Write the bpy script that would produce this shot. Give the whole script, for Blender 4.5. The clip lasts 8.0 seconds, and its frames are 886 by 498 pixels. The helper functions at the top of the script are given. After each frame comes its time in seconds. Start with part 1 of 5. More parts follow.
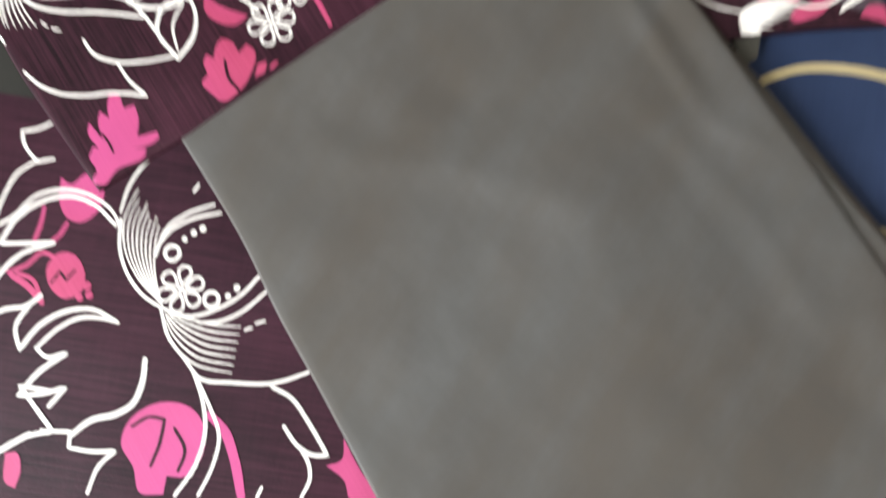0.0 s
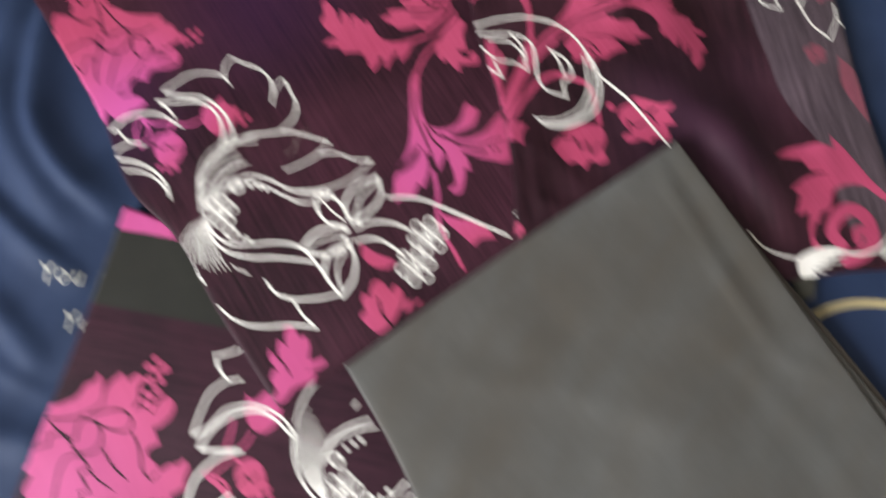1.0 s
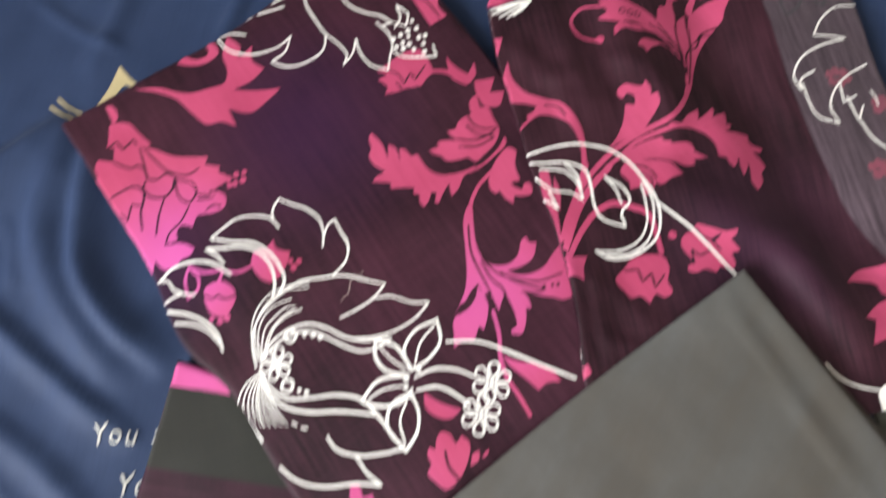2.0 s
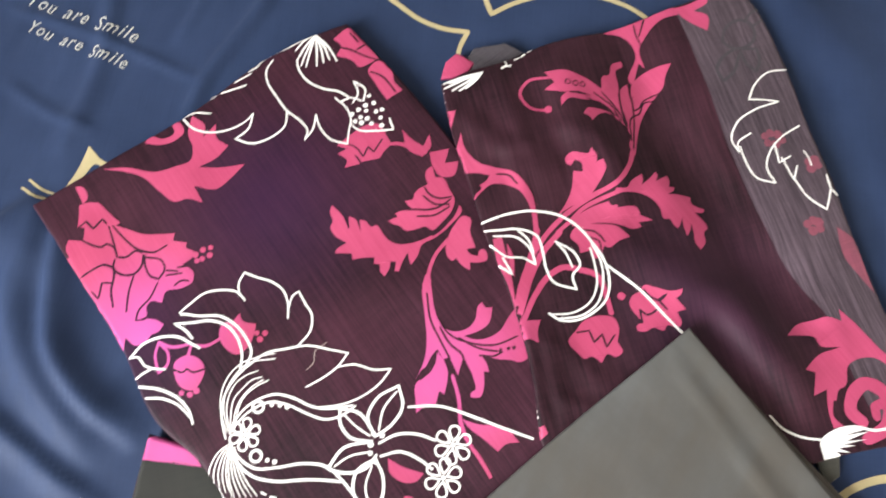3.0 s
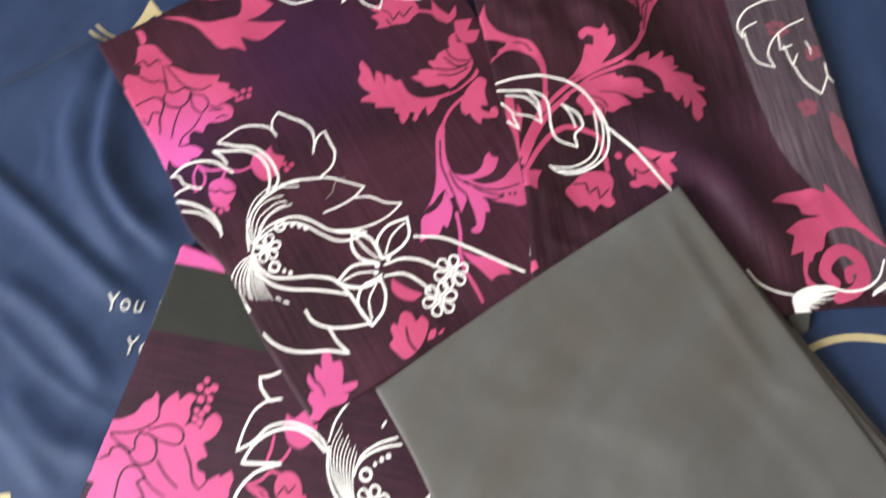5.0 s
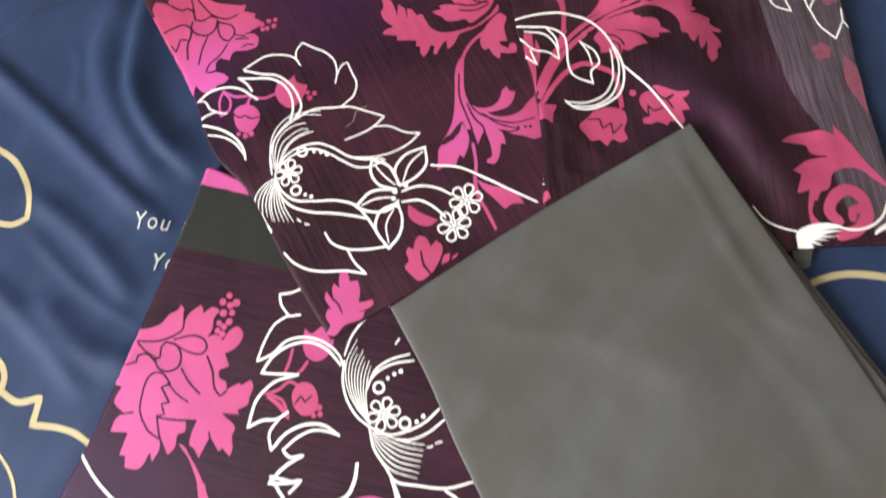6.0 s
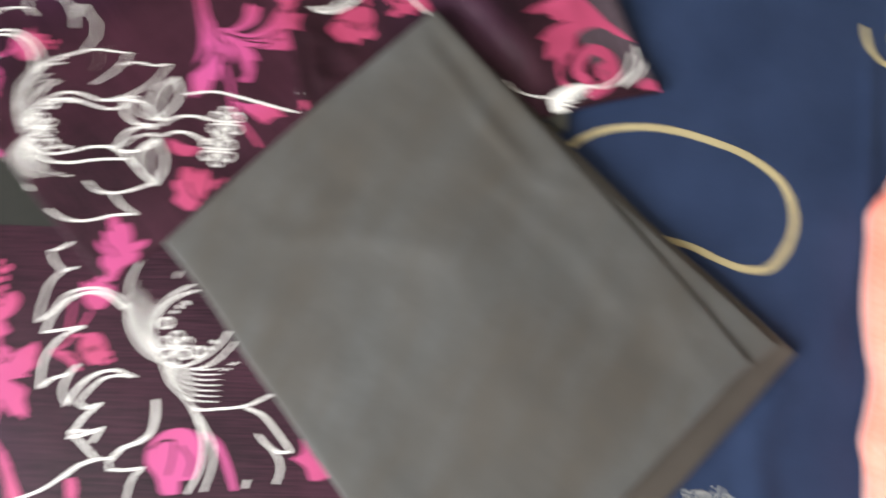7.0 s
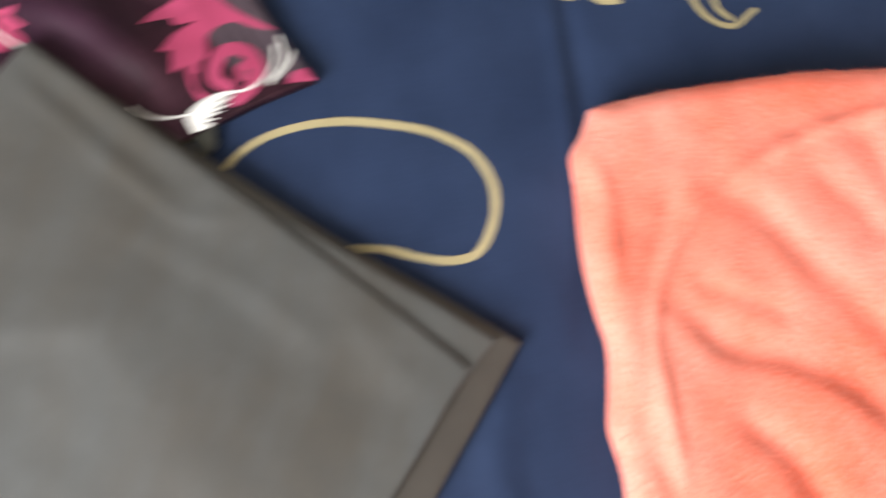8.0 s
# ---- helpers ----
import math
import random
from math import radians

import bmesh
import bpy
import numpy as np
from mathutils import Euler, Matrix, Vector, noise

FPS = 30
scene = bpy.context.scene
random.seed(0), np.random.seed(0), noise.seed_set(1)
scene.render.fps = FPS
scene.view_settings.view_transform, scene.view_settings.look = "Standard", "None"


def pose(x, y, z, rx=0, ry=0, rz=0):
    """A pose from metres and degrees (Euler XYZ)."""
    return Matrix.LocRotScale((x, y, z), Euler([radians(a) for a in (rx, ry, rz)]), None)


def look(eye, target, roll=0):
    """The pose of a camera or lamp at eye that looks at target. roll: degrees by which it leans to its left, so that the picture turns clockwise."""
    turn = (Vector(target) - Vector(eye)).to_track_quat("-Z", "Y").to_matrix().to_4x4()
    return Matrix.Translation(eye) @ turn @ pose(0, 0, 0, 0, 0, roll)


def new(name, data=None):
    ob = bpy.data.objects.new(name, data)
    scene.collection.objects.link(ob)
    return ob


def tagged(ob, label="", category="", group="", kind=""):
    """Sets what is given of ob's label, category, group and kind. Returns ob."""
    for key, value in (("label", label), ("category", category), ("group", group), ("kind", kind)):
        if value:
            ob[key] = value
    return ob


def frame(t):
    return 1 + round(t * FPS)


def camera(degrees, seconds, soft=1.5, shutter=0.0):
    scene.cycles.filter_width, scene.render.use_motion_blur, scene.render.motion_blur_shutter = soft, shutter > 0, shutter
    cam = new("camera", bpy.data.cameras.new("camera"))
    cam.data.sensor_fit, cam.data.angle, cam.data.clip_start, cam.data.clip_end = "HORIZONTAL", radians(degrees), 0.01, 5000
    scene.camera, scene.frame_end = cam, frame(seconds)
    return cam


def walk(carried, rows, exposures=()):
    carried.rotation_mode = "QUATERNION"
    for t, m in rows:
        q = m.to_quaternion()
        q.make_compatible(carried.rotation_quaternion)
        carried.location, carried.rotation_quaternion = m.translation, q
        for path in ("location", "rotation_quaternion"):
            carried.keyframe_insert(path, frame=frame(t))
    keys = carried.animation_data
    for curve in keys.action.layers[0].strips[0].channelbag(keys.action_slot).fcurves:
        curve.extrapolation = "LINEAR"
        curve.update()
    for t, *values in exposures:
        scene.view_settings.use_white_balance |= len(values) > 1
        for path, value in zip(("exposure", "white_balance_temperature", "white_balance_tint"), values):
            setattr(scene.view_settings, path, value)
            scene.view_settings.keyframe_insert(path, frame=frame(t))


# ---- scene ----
from mathutils.geometry import tessellate_polygon

cam = camera(65.4, 8.0, soft=1.85, shutter=1.0)
PATH = [
    (0, (-0.118, -0.262, 0.383), (-0.061, 0.002, -1.599), 7.3),
    (0.1, (-0.1178, -0.2580, 0.3925), (-0.056, 0.026, -1.586), 7.7),
    (0.3, (-0.117, -0.249, 0.413), (-0.044, 0.077, -1.559), 8.5),
    (0.5, (-0.12, -0.229, 0.44), (-0.06, 0.119, -1.529), 5.9),
    (1, (-0.176, -0.169, 0.487), (-0.164, 0.262, -1.466), -2.5),
    (1.5, (-0.208, -0.103, 0.497), (-0.25, 0.368, -1.446), -9.8),
    (1.8, (-0.206, -0.087, 0.493), (-0.23, 0.406, -1.445), -8.5),
    (2, (-0.206, -0.077, 0.492), (-0.206, 0.407, -1.449), -6.5),
    (2.2, (-0.202, -0.053, 0.505), (-0.168, 0.431, -1.435), -2.9),
    (3.5, (-0.16, -0.051, 0.527), (-0.111, 0.528, -1.387), -4.5),
    (4, (-0.138, -0.073, 0.535), (-0.096, 0.534, -1.37), -5.7),
    (4.2, (-0.137, -0.09, 0.535), (-0.137, 0.489, -1.379), -8.6),
    (4.5, (-0.154, -0.133, 0.534), (-0.18, 0.433, -1.385), -8.8),
    (5.8, (-0.176, -0.218, 0.544), (-0.291, 0.272, -1.392), -14.8),
    (6, (-0.176, -0.226, 0.546), (-0.272, 0.251, -1.394), -12.8),
    (6.2, (-0.161, -0.244, 0.548), (-0.271, 0.256, -1.386), -14.5),
    (6.5, (-0.138, -0.267, 0.549), (-0.175, 0.208, -1.393), -9.3),
    (6.7, (-0.1, -0.279, 0.544), (-0.132, 0.167, -1.406), -11.5),
    (7, (-0.05, -0.284, 0.537), (0.007, 0.061, -1.432), -3.0),
    (7.5, (0.036, -0.288, 0.513), (0.184, -0.045, -1.466), 11.5),
    (8, (0.141, -0.313, 0.462), (0.362, -0.032, -1.506), 11.9),
]
walk(cam, [(t, look(eye, target, roll)) for t, eye, target, roll in PATH],
     exposures=[(0.0, 0.9), (0.5, 0.64), (1.0, 0.56), (1.5, 0.82), (2.0, 0.9), (3.4, 1.32), (4.0, 1.26), (4.7, 1.06), (5.8, 0.84), (6.5, 0.8), (7.0, 0.88), (7.5, 1.2), (8.0, 0.98)])

# ---- world and light ----
world = bpy.data.worlds.new("world")
scene.world = world
world.use_nodes = True
wn = world.node_tree.nodes
sky = wn.new("ShaderNodeTexSky")
sky.sky_type, sky.sun_disc = "NISHITA", False
sky.sun_elevation, sky.sun_rotation = radians(40), radians(235)
wn["Background"].inputs["Strength"].default_value = 0.12
world.node_tree.links.new(sky.outputs["Color"], wn["Background"].inputs["Color"])

WIN_X, WIN_Y0, WIN_Y1, WIN_Z0, WIN_Z1 = -1.95, -1.75, -0.35, 0.5, 1.9
day = bpy.data.lights.new("window_daylight", "AREA")
day.shape, day.size, day.size_y = "RECTANGLE", WIN_Y1 - WIN_Y0, WIN_Z1 - WIN_Z0
day.energy, day.color = 101.0, (0.95, 0.975, 1.0)
lamp = new("window_daylight", day)
lamp.matrix_world = look((WIN_X - 0.02, (WIN_Y0 + WIN_Y1) / 2, (WIN_Z0 + WIN_Z1) / 2), (0.0, (WIN_Y0 + WIN_Y1) / 2, (WIN_Z0 + WIN_Z1) / 2))


# ---- materials ----
def node_material(name):
    m = bpy.data.materials.new(name)
    m.use_nodes = True
    return m, m.node_tree.nodes, m.node_tree.links, m.node_tree.nodes["Principled BSDF"]


def textile(name, dark, light, angle=0.0, slub=0.5, rough=0.75, sheen=0.2, spec=0.3, weave=900.0, relief=0.12, blotch=14.0, contrast=0.18, cross=0.38):
    """Woven cloth: threads along one direction, blotchy dye, fine weave relief."""
    m, n, l, b = node_material(name)
    co = n.new("ShaderNodeTexCoord")
    turn = n.new("ShaderNodeMapping")
    turn.inputs["Rotation"].default_value = (0, 0, radians(angle))
    l.new(co.outputs["Object"], turn.inputs["Vector"])
    stretch = n.new("ShaderNodeMapping")
    stretch.inputs["Scale"].default_value = (900, 24, 50)
    l.new(turn.outputs["Vector"], stretch.inputs["Vector"])
    threads = n.new("ShaderNodeTexNoise")
    threads.inputs["Scale"].default_value, threads.inputs["Detail"].default_value = 1.0, 4
    l.new(stretch.outputs["Vector"], threads.inputs["Vector"])
    across = n.new("ShaderNodeMapping")
    across.inputs["Scale"].default_value = (60, 620, 50)
    l.new(turn.outputs["Vector"], across.inputs["Vector"])
    weft = n.new("ShaderNodeTexNoise")
    weft.inputs["Scale"].default_value, weft.inputs["Detail"].default_value = 1.0, 3
    l.new(across.outputs["Vector"], weft.inputs["Vector"])
    woven = n.new("ShaderNodeMix")
    woven.inputs["Factor"].default_value = cross
    l.new(threads.outputs["Fac"], woven.inputs[2])
    l.new(weft.outputs["Fac"], woven.inputs[3])
    dye = n.new("ShaderNodeTexNoise")
    dye.inputs["Scale"].default_value, dye.inputs["Detail"].default_value = blotch, 5
    l.new(co.outputs["Object"], dye.inputs["Vector"])
    mix = n.new("ShaderNodeMix")
    mix.inputs["Factor"].default_value = slub
    l.new(dye.outputs["Fac"], mix.inputs[2])
    l.new(woven.outputs[0], mix.inputs[3])
    ramp = n.new("ShaderNodeValToRGB")
    ramp.color_ramp.elements[0].position, ramp.color_ramp.elements[1].position = 0.5 - contrast, 0.5 + contrast
    ramp.color_ramp.elements[0].color, ramp.color_ramp.elements[1].color = (*dark, 1), (*light, 1)
    l.new(mix.outputs[0], ramp.inputs["Fac"])
    l.new(ramp.outputs["Color"], b.inputs["Base Color"])
    fine = n.new("ShaderNodeTexNoise")
    fine.inputs["Scale"].default_value, fine.inputs["Detail"].default_value = weave, 2
    l.new(co.outputs["Object"], fine.inputs["Vector"])
    add = n.new("ShaderNodeMath")
    add.operation = "ADD"
    l.new(fine.outputs["Fac"], add.inputs[0])
    l.new(threads.outputs["Fac"], add.inputs[1])
    bump = n.new("ShaderNodeBump")
    bump.inputs["Strength"].default_value, bump.inputs["Distance"].default_value = relief, 0.0006
    l.new(add.outputs[0], bump.inputs["Height"])
    l.new(bump.outputs["Normal"], b.inputs["Normal"])
    b.inputs["Roughness"].default_value = rough
    b.inputs["Specular IOR Level"].default_value = spec
    b.inputs["Sheen Weight"].default_value, b.inputs["Sheen Roughness"].default_value = sheen, 0.5
    return m


# dye that drifts from coral to magenta and from brown-plum to purple: centre, reach and share of such places, in metres
DRIFT = [((-0.395, 0.055, 0.01), 0.085, 1.0), ((-0.185, 0.0, 0.01), 0.095, 0.6), ((-0.44, -0.22, 0.01), 0.16, 0.55), ((-0.25, -0.33, 0.01), 0.17, 0.55), ((-0.29, -0.14, 0.01), 0.10, 0.45), ((-0.385, -0.03, 0.01), 0.07, 0.7)]
HAZE = [((-0.30, 0.15, 0.01), 0.12, 1.0), ((-0.42, 0.06, 0.01), 0.10, 1.0), ((-0.48, -0.28, 0.01), 0.14, 1.0), ((0.02, 0.02, 0.01), 0.10, 1.0)]


def drifting(m, places, other, amount):
    """Lets the dye of a cloth drift to another colour round some places of the cloth."""
    n, l = m.node_tree.nodes, m.node_tree.links
    b = n["Principled BSDF"]
    here = n.new("ShaderNodeNewGeometry")
    total = None
    for centre, reach, share in places:
        d = n.new("ShaderNodeVectorMath")
        d.operation = "DISTANCE"
        d.inputs[1].default_value = centre
        l.new(here.outputs["Position"], d.inputs[0])
        fall = n.new("ShaderNodeMapRange")
        fall.interpolation_type = "SMOOTHSTEP"
        fall.inputs["From Min"].default_value, fall.inputs["From Max"].default_value = 0.0, reach
        fall.inputs["To Min"].default_value, fall.inputs["To Max"].default_value = amount*share, 0.0
        l.new(d.outputs["Value"], fall.inputs["Value"])
        if total is None:
            total = fall.outputs["Result"]
        else:
            top = n.new("ShaderNodeMath")
            top.operation = "MAXIMUM"
            l.new(total, top.inputs[0])
            l.new(fall.outputs["Result"], top.inputs[1])
            total = top.outputs[0]
    mix = n.new("ShaderNodeMix")
    mix.data_type = "RGBA"
    l.new(total, mix.inputs["Factor"])
    l.new(b.inputs["Base Color"].links[0].from_socket, mix.inputs[6])
    mix.inputs[7].default_value = (*other, 1)
    l.new(mix.outputs[2], b.inputs["Base Color"])
    return m


PLUM = dict(slub=0.56, rough=0.52, spec=0.15, sheen=0.0, relief=0.2, contrast=0.15, cross=0.2, blotch=9.0)
PLUM_A = drifting(textile("plum_cloth_upper", (0.007, 0.0022, 0.004), (0.058, 0.0175, 0.030), angle=-27, **PLUM), HAZE, (0.032, 0.009, 0.038), 0.6)
PLUM_B = drifting(textile("plum_cloth_side", (0.005, 0.0018, 0.003), (0.052, 0.0175, 0.027), angle=-6, **PLUM), HAZE, (0.034, 0.014, 0.036), 0.4)
PLUM_C = drifting(textile("plum_cloth_lower", (0.008, 0.0022, 0.005), (0.050, 0.0150, 0.027), angle=104, **PLUM), HAZE, (0.030, 0.009, 0.040), 0.6)
SHEER = textile("sheer_border", (0.020, 0.011, 0.016), (0.092, 0.062, 0.078), angle=-8, slub=0.85, contrast=0.15, rough=0.7, sheen=0.1, cross=0.1)
OLIVE = textile("olive_black_band", (0.007, 0.007, 0.005), (0.014, 0.0135, 0.009), angle=80, slub=0.6, rough=0.6, spec=0.2)
OLIVE_PALE = textile("olive_grey_edge", (0.030, 0.030, 0.024), (0.052, 0.050, 0.040), slub=0.5, rough=0.6, spec=0.2)
PINK = drifting(textile("pink_ink", (0.34, 0.038, 0.095), (0.46, 0.068, 0.150), angle=-27, slub=0.45, cross=0.14, rough=0.55, spec=0.25, sheen=0.0), DRIFT, (0.54, 0.092, 0.32), 0.95)
DULL_PINK = textile("pink_ink_under_sheer", (0.12, 0.03, 0.05), (0.24, 0.05, 0.08), angle=-5, slub=0.8, rough=0.7)
SHEER_DARK = textile("sheer_corner", (0.022, 0.018, 0.024), (0.07, 0.058, 0.066), angle=60, slub=0.7, rough=0.7)
SHADE_GREY = textile("grey_ink_under_sheer", (0.022, 0.018, 0.022), (0.05, 0.04, 0.048), angle=-5, slub=0.8, rough=0.7)
WHITE = textile("white_ink", (0.76, 0.73, 0.69), (0.88, 0.85, 0.80), slub=0.3, rough=0.6, sheen=0.0)
BEIGE = textile("beige_ink", (0.36, 0.29, 0.15), (0.48, 0.40, 0.22), slub=0.3, rough=0.7, sheen=0.0)
CHALK = textile("pale_writing_ink", (0.40, 0.39, 0.35), (0.54, 0.53, 0.48), slub=0.3, rough=0.7, sheen=0.0)
NAVY = textile("navy_sheet_cloth", (0.0155, 0.0265, 0.062), (0.026, 0.042, 0.092), angle=15, slub=0.35, rough=0.6, spec=0.12, sheen=0.03, weave=1300)
GREY_LOOK = dict(angle=-32, slub=0.18, rough=0.55, spec=0.28, sheen=0.06, weave=1500, relief=0.06, blotch=14)


def mottled(m, other, angle, amount, scale=(15, 5, 8)):
    """Broad uneven streaks of a second colour across a cloth, with small clouds in them."""
    n, l = m.node_tree.nodes, m.node_tree.links
    b = n["Principled BSDF"]
    co = n.new("ShaderNodeTexCoord")
    turn, stretch, cloud = n.new("ShaderNodeMapping"), n.new("ShaderNodeMapping"), n.new("ShaderNodeTexNoise")
    turn.inputs["Rotation"].default_value = (0, 0, radians(angle))
    stretch.inputs["Scale"].default_value = scale
    cloud.inputs["Scale"].default_value, cloud.inputs["Detail"].default_value, cloud.inputs["Roughness"].default_value = 1.0, 5, 0.6
    l.new(co.outputs["Object"], turn.inputs["Vector"])
    l.new(turn.outputs["Vector"], stretch.inputs["Vector"])
    l.new(stretch.outputs["Vector"], cloud.inputs["Vector"])
    share = n.new("ShaderNodeMapRange")
    share.inputs["From Min"].default_value, share.inputs["From Max"].default_value = 0.36, 0.64
    share.inputs["To Min"].default_value, share.inputs["To Max"].default_value = 0.0, amount
    l.new(cloud.outputs["Fac"], share.inputs["Value"])
    mix = n.new("ShaderNodeMix")
    mix.data_type = "RGBA"
    l.new(share.outputs["Result"], mix.inputs["Factor"])
    l.new(b.inputs["Base Color"].links[0].from_socket, mix.inputs[6])
    mix.inputs[7].default_value = (*other, 1)
    l.new(mix.outputs[2], b.inputs["Base Color"])
    return m


# the satin's two-tone sheen is painted as brown and darker mottling
GREY = mottled(textile("grey_satin_lining", (0.080, 0.080, 0.076), (0.106, 0.107, 0.105), **GREY_LOOK), (0.074, 0.065, 0.054), 35, 0.9)
GREY = mottled(GREY, (0.058, 0.055, 0.050), -40, 0.4, (34, 16, 20))
# same grey satin with the shade under the stack painted in as darker brown
GREY_SHADED = textile("grey_satin_lining_shaded", (0.048, 0.040, 0.033), (0.070, 0.059, 0.049), **GREY_LOOK)
THREAD = textile("pale_thread", (0.30, 0.22, 0.2), (0.45, 0.35, 0.33), slub=0.2)
PLASTER = textile("wall_plaster", (0.38, 0.36, 0.32), (0.46, 0.43, 0.39), slub=0.1, rough=0.9, weave=60, blotch=2)
BOARD = textile("floor_tile", (0.30, 0.27, 0.24), (0.38, 0.35, 0.31), slub=0.2, rough=0.5, weave=60, blotch=3)
TICKING = textile("mattress_cloth", (0.45, 0.44, 0.42), (0.55, 0.54, 0.52), slub=0.3)


def plush(name):
    """Towelling: soft coral pile with brushed lighter and deeper patches."""
    m, n, l, b = node_material(name)
    co = n.new("ShaderNodeTexCoord")
    big = n.new("ShaderNodeTexNoise")
    big.inputs["Scale"].default_value, big.inputs["Detail"].default_value = 11, 3
    pile = n.new("ShaderNodeTexNoise")
    pile.inputs["Scale"].default_value, pile.inputs["Detail"].default_value = 420, 5
    for tex in (big, pile):
        l.new(co.outputs["Object"], tex.inputs["Vector"])
    mix = n.new("ShaderNodeMix")
    mix.inputs["Factor"].default_value = 0.4
    l.new(big.outputs["Fac"], mix.inputs[2])
    l.new(pile.outputs["Fac"], mix.inputs[3])
    ramp = n.new("ShaderNodeValToRGB")
    ramp.color_ramp.elements[0].position, ramp.color_ramp.elements[1].position = 0.35, 0.65
    ramp.color_ramp.elements[0].color, ramp.color_ramp.elements[1].color = (0.90, 0.175, 0.098, 1), (0.96, 0.345, 0.265, 1)
    l.new(mix.outputs[0], ramp.inputs["Fac"])
    l.new(ramp.outputs["Color"], b.inputs["Base Color"])
    bump = n.new("ShaderNodeBump")
    bump.inputs["Strength"].default_value, bump.inputs["Distance"].default_value = 0.3, 0.0015
    l.new(pile.outputs["Fac"], bump.inputs["Height"])
    l.new(bump.outputs["Normal"], b.inputs["Normal"])
    b.inputs["Roughness"].default_value, b.inputs["Specular IOR Level"].default_value = 0.95, 0.1
    b.inputs["Sheen Weight"].default_value, b.inputs["Sheen Roughness"].default_value = 0.4, 0.4
    b.inputs["Sheen Tint"].default_value = (1.0, 0.75, 0.7, 1)
    return m


CORAL = plush("coral_plush")


# ---- geometry helpers (plan distances in millimetres, heights in metres) ----
def spline(points, step=2.5, closed=False, corner=62.0):
    """A smooth run through points, with a sharp corner wherever the run turns by more than that."""
    p = [np.array(q, float) for q in points]
    n = len(p)

    def tangent(i):
        if not closed and i in (0, n - 1):
            return None
        a, b = p[i] - p[i - 1], p[(i + 1) % n] - p[i]
        la, lb = np.linalg.norm(a) + 1e-6, np.linalg.norm(b) + 1e-6
        if np.dot(a, b) / la / lb < math.cos(radians(corner)):
            return None
        return (a / la * lb + b / lb * la) / (la + lb)
    out = []
    for i in range(n if closed else n - 1):
        a, b = p[i], p[(i + 1) % n]
        d = np.linalg.norm(b - a)
        ta, tb = tangent(i), tangent((i + 1) % n)
        ta = (b - a) / max(d, 1e-6) if ta is None else ta
        tb = (b - a) / max(d, 1e-6) if tb is None else tb
        k = max(1, int(math.ceil(d / step)))
        for j in range(k):
            s = j / k
            h = (2*s**3 - 3*s**2 + 1, s**3 - 2*s**2 + s, -2*s**3 + 3*s**2, s**3 - s**2)
            out.append(h[0]*a + h[1]*ta*d + h[2]*b + h[3]*tb*d)
    if not closed:
        out.append(p[-1])
    return np.array(out)


def link_mesh(name, verts, faces, material, parent, label="", smooth=True):
    me = bpy.data.meshes.new(name)
    me.from_pydata([tuple(v) for v in verts], [], faces)
    me.polygons.foreach_set("use_smooth", [smooth] * len(me.polygons))
    me.materials.append(material)
    me.update()
    ob = new(name, me)
    ob.parent = parent
    if label:
        tagged(ob, label)
    return ob


def line_distance(x, y, run):
    """Plan distance from points to a run of straight pieces, with how far along it (0 to 1) the nearest place lies, and that place."""
    a, b = run[:-1], run[1:]
    ab = b - a
    ll = (ab**2).sum(1) + 1e-9
    cum = np.concatenate([[0], np.cumsum(np.sqrt(ll))])
    best, along = np.full(x.shape, 1e9), np.zeros(x.shape)
    nx, ny = np.zeros(x.shape), np.zeros(x.shape)
    for i in range(len(a)):
        s = np.clip(((x - a[i, 0])*ab[i, 0] + (y - a[i, 1])*ab[i, 1]) / ll[i], 0, 1)
        px, py = a[i, 0] + s*ab[i, 0], a[i, 1] + s*ab[i, 1]
        d = np.hypot(x - px, y - py)
        hit = d < best
        best, along = np.where(hit, d, best), np.where(hit, (cum[i] + s*math.sqrt(ll[i])) / cum[-1], along)
        nx, ny = np.where(hit, px, nx), np.where(hit, py, ny)
    return best, along, nx, ny


def inside(x, y, run):
    odd = np.zeros(x.shape, bool)
    for (x0, y0), (x1, y1) in zip(run, np.roll(run, -1, axis=0)):
        if y0 != y1:
            odd ^= ((y0 > y) != (y1 > y)) & (x < (x1 - x0) * (y - y0) / (y1 - y0) + x0)
    return odd


def waves(x, y, size, amp, seed):
    return amp * np.array([noise.noise((a / size, b / size, seed)) for a, b in zip(x.ravel(), y.ravel())]).reshape(x.shape)


class Fold:
    """A ridge (or valley, with a negative height) that runs along a curve and dies away at its ends."""

    def __init__(self, points, width, height, lopsided=0.0):
        self.run, self.width, self.height, self.lopsided = spline(points, 12), width, height, lopsided

    def __call__(self, x, y):
        d, s, nx, ny = line_distance(x, y, self.run)
        t = self.run[-1] - self.run[0]
        side = np.sign(t[0]*(y - ny) - t[1]*(x - nx))
        w = self.width * (1 + self.lopsided * side)
        return self.height * np.exp(-(d / w)**2) * np.clip(np.minimum(s, 1 - s) * 5, 0, 1)**0.7


